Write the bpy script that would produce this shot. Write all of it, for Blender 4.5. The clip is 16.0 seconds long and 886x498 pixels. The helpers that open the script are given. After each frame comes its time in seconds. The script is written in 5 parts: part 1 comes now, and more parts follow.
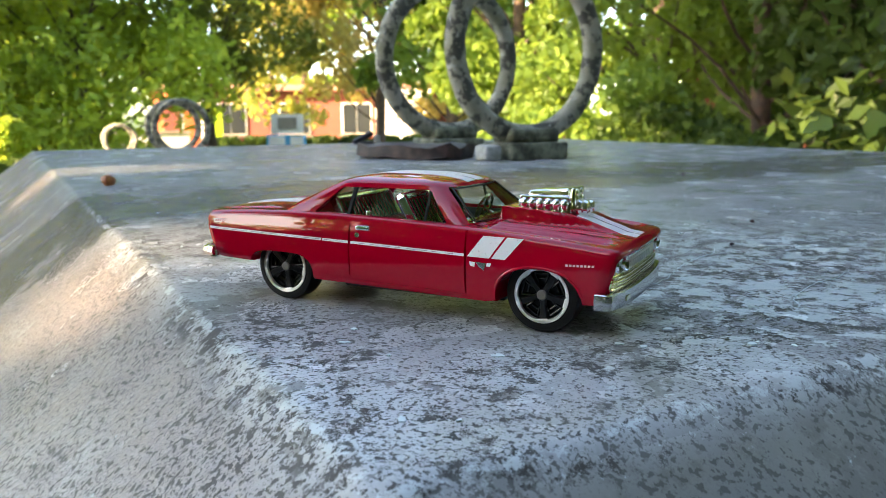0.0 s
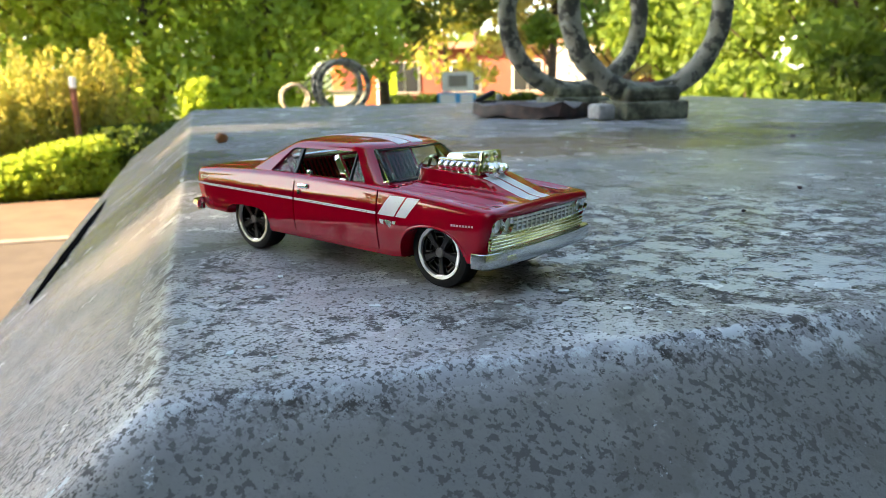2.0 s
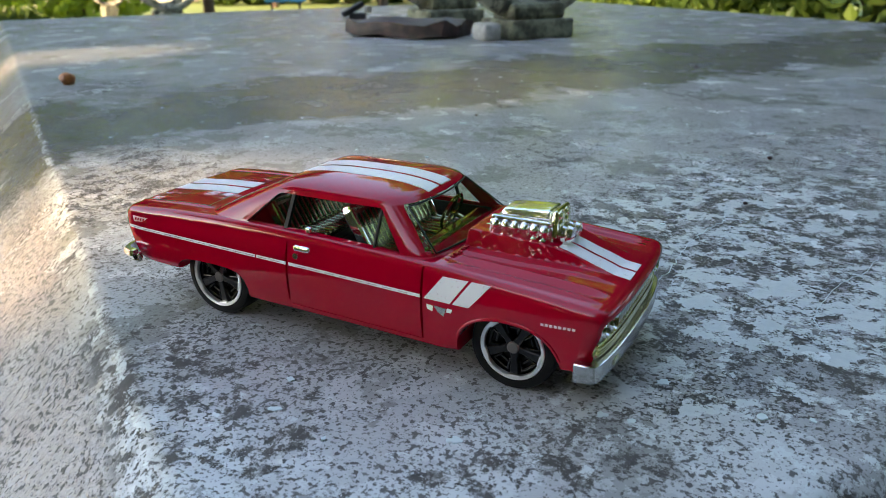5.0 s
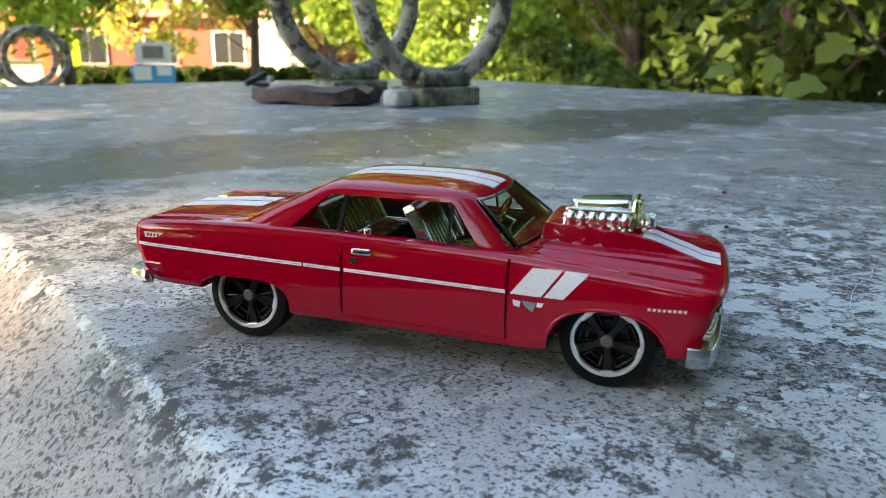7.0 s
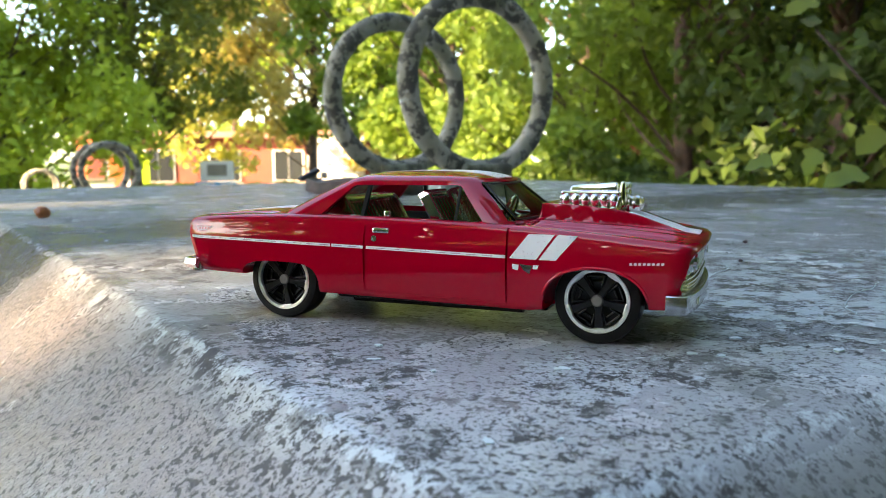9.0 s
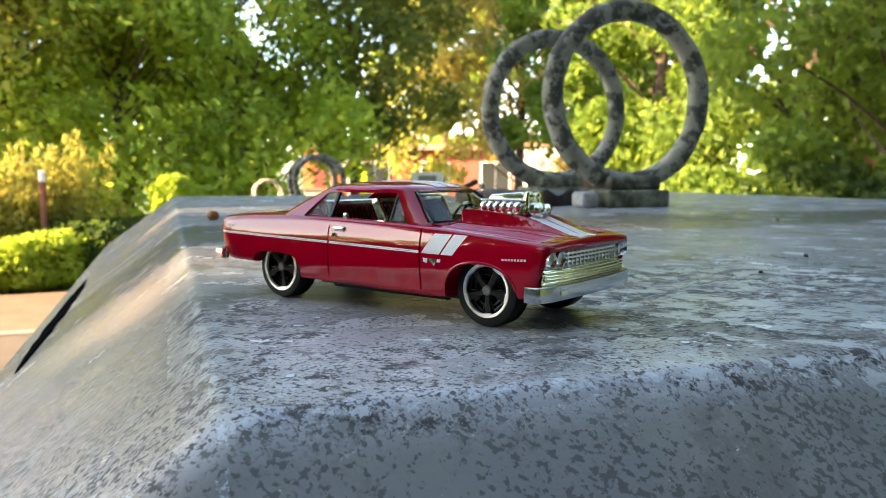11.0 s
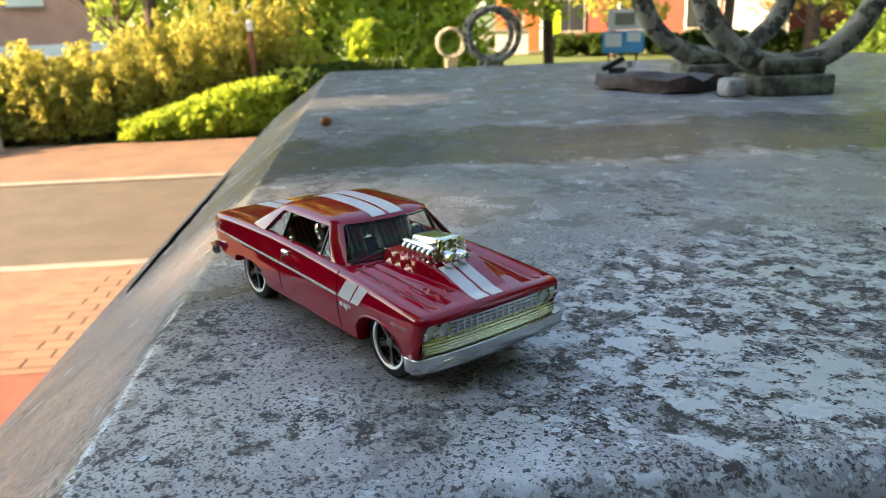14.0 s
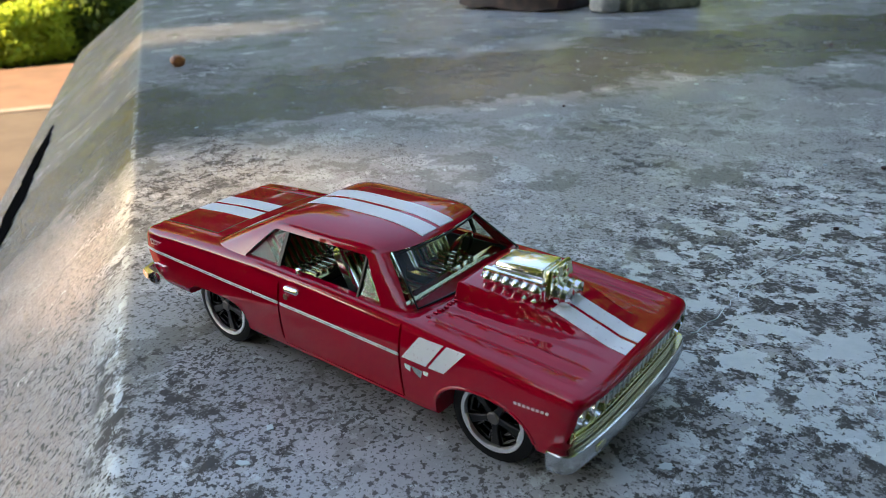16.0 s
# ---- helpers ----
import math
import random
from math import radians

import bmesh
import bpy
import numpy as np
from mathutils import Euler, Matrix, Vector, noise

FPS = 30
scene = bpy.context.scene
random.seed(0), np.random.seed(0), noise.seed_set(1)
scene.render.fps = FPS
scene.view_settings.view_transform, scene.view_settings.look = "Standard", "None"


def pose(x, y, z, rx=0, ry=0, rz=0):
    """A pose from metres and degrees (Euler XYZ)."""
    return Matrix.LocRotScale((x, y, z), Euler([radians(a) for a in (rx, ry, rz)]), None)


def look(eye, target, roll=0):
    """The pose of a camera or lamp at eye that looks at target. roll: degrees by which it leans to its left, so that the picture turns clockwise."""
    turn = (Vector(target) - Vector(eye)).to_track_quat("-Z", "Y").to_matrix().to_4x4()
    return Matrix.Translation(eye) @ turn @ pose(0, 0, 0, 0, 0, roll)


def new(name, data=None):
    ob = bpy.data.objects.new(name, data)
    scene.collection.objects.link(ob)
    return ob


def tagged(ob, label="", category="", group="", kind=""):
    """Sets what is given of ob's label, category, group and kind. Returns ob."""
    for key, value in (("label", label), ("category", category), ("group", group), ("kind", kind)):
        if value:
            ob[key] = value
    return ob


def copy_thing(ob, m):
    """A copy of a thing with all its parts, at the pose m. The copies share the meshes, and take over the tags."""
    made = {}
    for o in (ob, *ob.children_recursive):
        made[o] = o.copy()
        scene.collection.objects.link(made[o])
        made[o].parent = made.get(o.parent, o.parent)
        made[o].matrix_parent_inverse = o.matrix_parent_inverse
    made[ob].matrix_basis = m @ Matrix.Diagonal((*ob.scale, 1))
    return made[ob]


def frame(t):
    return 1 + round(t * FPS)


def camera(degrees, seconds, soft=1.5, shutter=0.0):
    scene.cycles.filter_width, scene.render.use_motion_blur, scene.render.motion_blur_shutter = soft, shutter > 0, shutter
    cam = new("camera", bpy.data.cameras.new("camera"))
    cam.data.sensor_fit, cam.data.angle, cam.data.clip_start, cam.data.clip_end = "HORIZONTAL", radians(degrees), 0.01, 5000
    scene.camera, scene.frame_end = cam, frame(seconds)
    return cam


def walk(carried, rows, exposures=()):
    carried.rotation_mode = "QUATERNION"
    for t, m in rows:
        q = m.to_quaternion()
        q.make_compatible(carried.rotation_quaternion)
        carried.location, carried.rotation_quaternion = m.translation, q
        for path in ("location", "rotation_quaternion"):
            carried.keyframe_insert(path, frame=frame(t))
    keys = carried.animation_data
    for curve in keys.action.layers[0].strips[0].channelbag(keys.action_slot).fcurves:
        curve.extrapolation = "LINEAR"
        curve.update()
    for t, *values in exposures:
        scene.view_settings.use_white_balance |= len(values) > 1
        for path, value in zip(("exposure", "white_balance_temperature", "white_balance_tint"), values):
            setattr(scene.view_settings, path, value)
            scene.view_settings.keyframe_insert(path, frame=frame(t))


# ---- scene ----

# ---- camera ----
cam = camera(60.21, 16.0, 0.6)
cam.data.dof.use_dof = True
cam.data.dof.focus_distance = 0.108
cam.data.dof.aperture_fstop = 62.0
PATH = [
    (0, (0.08251, -0.10123, 0.03114), (0.03722, -0.01379, 0.01369), -0.30),
    (0.5, (0.09283, -0.09916, 0.03100), (0.04185, -0.01503, 0.01300), -0.46),
    (1, (0.10521, -0.09551, 0.03060), (0.04869, -0.01522, 0.01165), -0.56),
    (1.5, (0.11256, -0.09170, 0.03020), (0.05223, -0.01461, 0.00978), -0.81),
    (2, (0.11910, -0.08612, 0.03212), (0.05633, -0.01160, 0.00960), -0.97),
    (2.5, (0.11762, -0.08068, 0.03634), (0.05431, -0.00761, 0.01080), -1.46),
    (3, (0.11097, -0.07943, 0.04397), (0.04898, -0.00650, 0.01502), -1.88),
    (3.5, (0.10445, -0.07808, 0.04916), (0.04548, -0.00402, 0.01695), -1.98),
    (4, (0.09738, -0.07680, 0.05392), (0.04326, -0.00044, 0.01870), -1.66),
    (4.2, (0.09272, -0.07433, 0.05262), (0.04070, 0.00312, 0.01663), -1.48),
    (6.3, (0.05597, -0.07718, 0.04367), (0.02357, 0.01210, 0.01238), 0.56),
    (6.5, (0.05383, -0.07722, 0.04131), (0.02220, 0.01280, 0.01137), 0.52),
    (7, (0.05372, -0.08198, 0.03737), (0.02331, 0.00974, 0.01163), 0.62),
    (7.5, (0.05517, -0.08711, 0.03471), (0.02454, 0.00573, 0.01368), 0.65),
    (8, (0.05896, -0.08984, 0.02869), (0.02722, 0.00350, 0.01196), 0.77),
    (8.5, (0.06116, -0.09286, 0.02383), (0.02720, 0.00029, 0.01077), 0.80),
    (8.7, (0.06196, -0.09425, 0.02333), (0.02667, -0.00149, 0.01107), 0.34),
    (10.8, (0.10236, -0.09439, 0.02194), (0.04416, -0.01362, 0.01258), 0.05),
    (11, (0.10973, -0.09344, 0.02294), (0.04899, -0.01462, 0.01304), -0.04),
    (11.5, (0.12644, -0.08949, 0.02480), (0.05912, -0.01646, 0.01323), -0.19),
    (12, (0.13891, -0.08253, 0.02626), (0.06663, -0.01476, 0.01271), -0.57),
    (12.5, (0.14960, -0.07550, 0.02801), (0.07371, -0.01241, 0.01189), -0.95),
    (13, (0.15065, -0.06858, 0.03138), (0.07290, -0.00878, 0.01193), -1.52),
    (13.5, (0.14571, -0.06410, 0.04137), (0.06801, -0.00582, 0.01756), -1.74),
    (14, (0.13489, -0.05820, 0.05241), (0.05928, 0.00029, 0.02307), -1.83),
    (14.5, (0.12110, -0.05527, 0.05799), (0.04894, 0.00512, 0.02416), -1.74),
    (15, (0.10861, -0.05022, 0.05836), (0.04101, 0.01314, 0.02075), -1.85),
    (15.5, (0.09590, -0.04955, 0.05605), (0.03353, 0.01772, 0.01623), -1.91),
    (16, (0.08517, -0.05669, 0.05581), (0.02800, 0.01489, 0.01570), -2.24),
]
walk(cam, [(t, look(eye, target, roll)) for t, eye, target, roll in PATH], [(0, 3.08, 7000, 11), (2.5, 2.9, 7150, 12), (4, 2.84, 7200, 12), (8.5, 3.14, 7100, 12), (12.5, 2.78, 7250, 14), (14.5, 2.5, 7200, 13), (16, 2.6, 7100, 13)])

# ---- light ----
SUN_AZ = (-0.47, -0.883)          # horizontal direction towards the sun
SUN_EL = radians(27)
world = bpy.data.worlds.new("world")
scene.world = world
world.use_nodes = True
wn = world.node_tree
sky = wn.nodes.new("ShaderNodeTexSky")
sky.sky_type = "NISHITA"
sky.sun_disc = False
sky.sun_elevation = SUN_EL
sky.sun_rotation = math.atan2(SUN_AZ[0], SUN_AZ[1])
bg = wn.nodes["Background"]
bg.inputs["Strength"].default_value = 0.125
wn.links.new(sky.outputs[0], bg.inputs["Color"])
sun = new("sun", bpy.data.lights.new("sun", "SUN"))
sun.data.energy = 4.7
sun.data.angle = radians(0.53)
sun.data.color = (1.0, 0.74, 0.47)
to_sun = Vector((SUN_AZ[0] * math.cos(SUN_EL), SUN_AZ[1] * math.cos(SUN_EL), math.sin(SUN_EL))).normalized()
sun.matrix_world = look(to_sun * 60, (0, 0, 0))

# ---- materials ----
def mat(name, rgb=(0.5, 0.5, 0.5), rough=0.5, metal=0.0, **more):
    m = bpy.data.materials.new(name)
    m.use_nodes = True
    b = m.node_tree.nodes["Principled BSDF"]
    b.inputs["Base Color"].default_value = (*rgb, 1)
    b.inputs["Roughness"].default_value = rough
    b.inputs["Metallic"].default_value = metal
    for key, value in more.items():
        b.inputs[key.replace("_", " ")].default_value = value
    return m


class Nodes:
    """Short hand for a material's nodes."""

    def __init__(self, m):
        self.t = m.node_tree
        self.b = self.t.nodes["Principled BSDF"]
        self.co = self.t.nodes.new("ShaderNodeTexCoord").outputs["Object"]

    def add(self, kind, ins=(), **props):
        n = self.t.nodes.new(kind)
        for k, v in props.items():
            setattr(n, k, v)
        for k, v in dict(ins).items():
            if hasattr(v, "is_output"):
                self.t.links.new(v, n.inputs[k])
            else:
                n.inputs[k].default_value = v
        return n

    def place(self, scale=(1, 1, 1), rz=0.0, loc=(0, 0, 0), co=None):
        return self.add("ShaderNodeMapping", {"Vector": co or self.co, "Scale": scale, "Rotation": (0, 0, rz), "Location": loc}).outputs[0]

    def noise(self, scale, detail=4, rough=0.55, co=None, distort=0.0):
        return self.add("ShaderNodeTexNoise", {"Vector": co or self.co, "Scale": scale, "Detail": detail, "Roughness": rough, "Distortion": distort}).outputs["Fac"]

    def step(self, v, lo, hi, a=0.0, b=1.0):
        return self.add("ShaderNodeMapRange", {"Value": v, "From Min": lo, "From Max": hi, "To Min": a, "To Max": b}, interpolation_type="SMOOTHSTEP").outputs[0]

    def math(self, op, a, b=0.0):
        n = self.t.nodes.new("ShaderNodeMath")
        n.operation = op
        for i, v in enumerate((a, b)):
            if hasattr(v, "is_output"):
                self.t.links.new(v, n.inputs[i])
            else:
                n.inputs[i].default_value = v
        return n.outputs[0]

    def mix(self, fac, a, b):
        n = self.t.nodes.new("ShaderNodeMix")
        n.data_type = "RGBA"
        for i, v in ((0, fac), (6, a), (7, b)):
            if hasattr(v, "is_output"):
                self.t.links.new(v, n.inputs[i])
            else:
                n.inputs[i].default_value = (*v, 1) if i else v
        return n.outputs[2]

    def colour(self, v):
        self.t.links.new(v, self.b.inputs["Base Color"])

    def rough(self, v):
        self.t.links.new(v, self.b.inputs["Roughness"])

    def bump(self, v, strength, distance):
        n = self.add("ShaderNodeBump", {"Height": v, "Strength": strength, "Distance": distance})
        self.t.links.new(n.outputs[0], self.b.inputs["Normal"])

    def island(self):
        return self.t.nodes.new("ShaderNodeNewGeometry").outputs["Random Per Island"]

    def rand(self):
        return self.t.nodes.new("ShaderNodeObjectInfo").outputs["Random"]


RED = mat("red_enamel", (0.38, 0.0007, 0.016), 0.40, 0.0, Coat_Weight=1.0, Coat_Roughness=0.008, Coat_IOR=1.5, Specular_IOR_Level=0.0)
WHITE = mat("white_print", (0.80, 0.80, 0.80), 0.35)
CHROME = mat("chrome", (0.95, 0.95, 0.93), 0.13, 0.93)
SATIN = mat("satin_chrome", (0.62, 0.62, 0.60), 0.24, 1.0)
BLACK = mat("black_plastic", (0.004, 0.004, 0.005), 0.30, 0.0, Specular_IOR_Level=0.22)
TYRE = mat("tyre_black", (0.005, 0.005, 0.005), 0.5, 0.0, Specular_IOR_Level=0.2)
DARK = mat("dark_metal", (0.03, 0.03, 0.032), 0.5, 0.3)
RIM = mat("silver_rim", (0.88, 0.88, 0.87), 0.32, 0.9)
# the yellow-green reflection of sunlit leaves is put into this chrome's colour
PLATED = mat("reflection_tinted_chrome", (0.84, 0.83, 0.56), 0.14, 1.0)
MESH = mat("pale_plated_mesh", (0.74, 0.76, 0.72), 0.30, 0.85)
HUB = mat("hub_grey", (0.16, 0.15, 0.14), 0.45, 0.4)
GLASS = mat("clear_plastic", (0.80, 0.82, 0.73), 0.015, 0.0, Transmission_Weight=1.0, IOR=1.2)
# a yellow-green reflection of leaves is in this colour too
INSIDE = mat("chromed_interior", (0.52, 0.52, 0.37), 0.12, 1.0)
# dark backing metal; the shade inside the grille's holes is in this colour
LATTICE = mat("grille_hole_shade", (0.16, 0.17, 0.15), 0.45, 0.6)
SPOKE = mat("satin_black_spoke", (0.006, 0.006, 0.007), 0.30, 0.0, Specular_IOR_Level=0.35)
FLAKE = mat("pale_blue_paint", (0.50, 0.60, 0.60), 0.5)
n = Nodes(RED)
n.bump(n.noise(260, 3), 0.04, 0.0001)
n = Nodes(CHROME)
n.bump(n.noise(700, 3), 0.10, 0.0002)
n = Nodes(SATIN)
n.bump(n.noise(900, 3), 0.15, 0.0002)
n = Nodes(WHITE)
n.colour(n.mix(n.step(n.noise(2600, 3), 0.62, 0.72), (0.82, 0.82, 0.82), (0.60, 0.52, 0.53)))


def paint_slab():
    """Grey paint with pits and worn fields that show the brown ground under it."""
    m = mat("weathered_grey_paint", (0.4, 0.4, 0.4), 0.42)
    n = Nodes(m)
    height = n.add("ShaderNodeSeparateXYZ", {0: n.co}).outputs["Z"]
    flat = n.step(height, -0.006, -0.001)
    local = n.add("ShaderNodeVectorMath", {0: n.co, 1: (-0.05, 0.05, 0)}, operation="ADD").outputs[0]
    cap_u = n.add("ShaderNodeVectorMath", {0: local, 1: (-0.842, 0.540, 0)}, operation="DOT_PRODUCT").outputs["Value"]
    cap_v = n.add("ShaderNodeVectorMath", {0: local, 1: (0.540, 0.842, 0)}, operation="DOT_PRODUCT").outputs["Value"]
    base = n.mix(n.step(n.noise(7, 4, 0.55), 0.35, 0.66), (0.37, 0.378, 0.378), (0.485, 0.496, 0.495))
    base = n.mix(n.step(n.noise(26, 5, 0.6, distort=0.4), 0.50, 0.78), base, (0.42, 0.43, 0.415))
    base = n.mix(n.math("MULTIPLY", n.step(n.noise(17, 4, 0.6, co=n.place((1, 1, 1), 0, (0.3, 0.1, 0))), 0.50, 0.66), 0.5), base, (0.37, 0.345, 0.37))
    base = n.mix(n.math("MULTIPLY", n.step(n.noise(1500, 3, 0.6), 0.35, 0.7), 0.16), base, (0.22, 0.22, 0.215))
    base = n.mix(n.math("MULTIPLY", n.step(n.noise(42, 7, 0.72, co=n.place((1, 1, 1), 0, (0.8, 0.4, 0))), 0.535, 0.56), 0.75), base, (0.53, 0.56, 0.56))
    base = n.mix(n.math("MULTIPLY", n.math("MULTIPLY", n.step(n.noise(34, 9, 0.76, co=n.place((1, 1, 1), 0, (0.15, 0.7, 0))), 0.545, 0.565), flat), 0.75), base, (0.215, 0.218, 0.20))
    # pink bounced light is put into the colour of the slope towards the street
    street = n.step(cap_v, -0.002, -0.007)
    base = n.mix(n.math("MULTIPLY", street, n.step(n.noise(22, 5, 0.65), 0.25, 0.6, 0.25, 0.75)), base, (0.36, 0.30, 0.275))
    # shade is put into the darker colour of the slope before the car
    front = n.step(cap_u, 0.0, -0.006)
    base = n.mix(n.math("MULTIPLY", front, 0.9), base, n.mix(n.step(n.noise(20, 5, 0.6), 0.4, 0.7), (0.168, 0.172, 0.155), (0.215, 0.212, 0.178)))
    spots = n.step(n.math("ADD", n.noise(1050, 4, 0.6), n.step(n.noise(60, 5, 0.65), 0.3, 0.7, -0.07, 0.07)), 0.575, 0.60)
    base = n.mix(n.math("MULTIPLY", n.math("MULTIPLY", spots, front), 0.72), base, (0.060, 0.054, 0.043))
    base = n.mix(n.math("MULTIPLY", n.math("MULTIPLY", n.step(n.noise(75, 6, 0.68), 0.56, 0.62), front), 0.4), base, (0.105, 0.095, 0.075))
    # band of cast shade before the rings, painted into the colour
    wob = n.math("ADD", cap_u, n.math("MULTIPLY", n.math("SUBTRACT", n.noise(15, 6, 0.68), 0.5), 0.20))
    shade_band = n.math("MULTIPLY", n.step(wob, 0.185, 0.198), n.step(wob, 0.275, 0.295, 1.0, 0.0))
    base = n.mix(n.math("MULTIPLY", shade_band, 0.9), base, (0.105, 0.105, 0.092))
    # the worn field beside and before the car, and looser ones elsewhere
    far = n.add("ShaderNodeVectorMath", {0: n.place((1, 0.62, 1), 0.0), 1: (0.070, 0.042, 0)}, operation="DISTANCE").outputs["Value"]
    near = n.step(far, 0.020, 0.072, 1.0, 0.0)
    loose = n.step(n.noise(13, 4, 0.55), 0.40, 0.66, 0.0, 0.178)
    side = n.step(n.add("ShaderNodeVectorMath", {0: n.place((1, 0.8, 1)), 1: (0.13, 0.09, 0)}, operation="DISTANCE").outputs["Value"], 0.05, 0.16, 0.150, 0.0)
    loose = n.math("MAXIMUM", loose, side)
    more = n.math("MAXIMUM", n.math("MULTIPLY", near, 0.185), loose)
    mid = n.noise(190, 8, 0.80)
    worn = n.math("MULTIPLY", n.step(n.math("ADD", mid, more), 0.668, 0.682), n.step(flat, 0.0, 1.0, 0.08, 1.0))
    # small pits, singly and in clusters
    lim = n.math("SUBTRACT", n.step(n.noise(60, 4, 0.6), 0.28, 0.70, 0.632, 0.550), n.math("MULTIPLY", street, 0.02))
    pits = n.step(n.math("SUBTRACT", n.noise(1050, 2, 0.5), lim), 0.0, 0.02)
    dust = n.step(n.math("SUBTRACT", n.noise(2000, 2, 0.55), lim), -0.005, 0.015)
    pits = n.math("MULTIPLY", n.math("MAXIMUM", pits, n.math("MULTIPLY", dust, 0.85)), n.math("MAXIMUM", n.math("SUBTRACT", 1.0, n.math("MULTIPLY", front, 0.85)), street))
    dark = n.math("MAXIMUM", n.math("MULTIPLY", worn, n.step(n.noise(600, 5, 0.75), 0.38, 0.50, 0.35, 1.0)), n.math("MULTIPLY", pits, 0.92))
    ground = n.mix(n.noise(420, 5, 0.75), (0.022, 0.021, 0.018), (0.105, 0.098, 0.085))
    base = n.mix(dark, base, ground)
    # crisp rests of an older pale coat, and pale wear along the ridges
    rest = n.step(n.math("ADD", n.noise(150, 9, 0.78, co=n.place((1, 1, 1), 0.0, (0.37, 0.21, 0))), n.math("MULTIPLY", near, 0.135)), 0.645, 0.652)
    for spot, wide in (((0.0900, 0.0425, 0), 0.015), ((0.0735, 0.0420, 0), 0.008), ((0.0600, 0.0370, 0), 0.007)):
        d = n.add("ShaderNodeVectorMath", {0: n.co, 1: spot}, operation="DISTANCE").outputs["Value"]
        rest = n.math("MAXIMUM", rest, n.step(n.math("ADD", n.noise(210, 8, 0.78), n.step(d, wide * 0.35, wide * 1.2, 0.15, 0.0)), 0.62, 0.63))
    rest = n.math("MULTIPLY", rest, flat)
    rub = n.noise(330, 7, 0.80)
    for value, wide in ((cap_v, 0.0016), (cap_u, 0.0016)):
        line = n.step(n.math("ABSOLUTE", n.math("ADD", value, 0.0006)), wide * 0.2, wide, 0.135, 0.0)
        rest = n.math("MAXIMUM", rest, n.step(n.math("ADD", rub, line), 0.655, 0.67))
    base = n.mix(rest, base, n.mix(n.noise(700, 4), (0.48, 0.54, 0.54), (0.61, 0.65, 0.64)))
    dark = n.math("MULTIPLY", dark, n.math("SUBTRACT", 1.0, rest))
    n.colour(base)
    n.rough(n.math("ADD", n.step(dark, 0.0, 1.0, 0.17, 0.62), n.math("ADD", n.step(n.noise(45, 4), 0.4, 0.7, 0.0, 0.14), n.math("MULTIPLY", front, 0.28))))
    h = n.math("SUBTRACT", n.math("ADD", n.math("MULTIPLY", n.noise(420, 5, 0.6), 0.35), n.math("MULTIPLY", n.noise(1700, 3, 0.6), 0.16)), n.math("MULTIPLY", dark, 0.7))
    h = n.math("ADD", h, n.math("MULTIPLY", n.math("SUBTRACT", 1.0, flat), n.math("MULTIPLY", n.noise(800, 3, 0.6), n.math("ADD", 0.15, n.math("MULTIPLY", street, 0.85)))))
    n.bump(h, 0.55, 0.0006)
    return m


SLAB = paint_slab()


def two_tone(name, a, b, scale, rough=0.8, bump=0.0, dist=0.01, detail=5):
    m = mat(name, a, rough)
    n = Nodes(m)
    v = n.noise(scale, detail, 0.6)
    n.colour(n.mix(n.step(v, 0.35, 0.65), a, b))
    if bump:
        n.bump(n.noise(scale * 3, 4), bump, dist)
    return m




def ring_stone():
    """Pale concrete with hard-edged black lichen and greenish film."""
    m = mat("mossy_concrete", (0.4, 0.4, 0.36), 0.85)
    n = Nodes(m)
    c = n.mix(n.step(n.noise(40, 5, 0.6), 0.35, 0.65), (0.42, 0.395, 0.31), (0.24, 0.24, 0.165))
    c = n.mix(n.math("MULTIPLY", n.step(n.noise(75, 7, 0.7), 0.495, 0.535), 0.85), c, (0.045, 0.045, 0.036))
    c = n.mix(n.step(n.noise(140, 6, 0.7, co=n.place((1, 1, 1), 0, (0.3, 0.5, 0.1))), 0.61, 0.64), c, (0.46, 0.46, 0.40))
    n.colour(c)
    n.bump(n.noise(300, 5, 0.65), 0.6, 0.002)
    return m


STONE = ring_stone()
BASE = two_tone("green_stained_concrete", (0.27, 0.28, 0.19), (0.075, 0.075, 0.05), 110, 0.85, 0.6, 0.002)
WOOD = two_tone("dark_wet_wood", (0.020, 0.012, 0.011), (0.075, 0.040, 0.036), 130, 0.5, 0.5, 0.001)
ASPHALT = two_tone("asphalt", (0.074, 0.060, 0.045), (0.094, 0.076, 0.056), 3, 0.85, 0.3, 0.01)
PAVING = two_tone("paving_brick", (0.21, 0.128, 0.080), (0.155, 0.093, 0.06), 5, 0.85)
REDPAVE = two_tone("red_paving", (0.26, 0.070, 0.042), (0.20, 0.052, 0.034), 6, 0.85)
KERB = two_tone("kerb_stone", (0.29, 0.25, 0.20), (0.22, 0.19, 0.155), 4, 0.85)
SOIL = two_tone("soil_path", (0.19, 0.105, 0.065), (0.13, 0.08, 0.05), 2, 0.9)
GRASS = two_tone("grass_ground", (0.07, 0.11, 0.02), (0.10, 0.14, 0.03), 1.2, 0.9)
BARK = two_tone("bark", (0.10, 0.065, 0.045), (0.05, 0.035, 0.028), 12, 0.9, 0.7, 0.02)
BRICK = two_tone("red_brick_wall", (0.31, 0.085, 0.058), (0.22, 0.07, 0.05), 1.5, 0.85)
BROWN = two_tone("brown_cladding", (0.46, 0.25, 0.185), (0.40, 0.215, 0.16), 1.0, 0.7)
WHITEWALL = two_tone("white_plaster", (0.80, 0.78, 0.74), (0.70, 0.68, 0.64), 1.0, 0.7)
PANE = mat("window_pane", (0.03, 0.035, 0.04), 0.05)
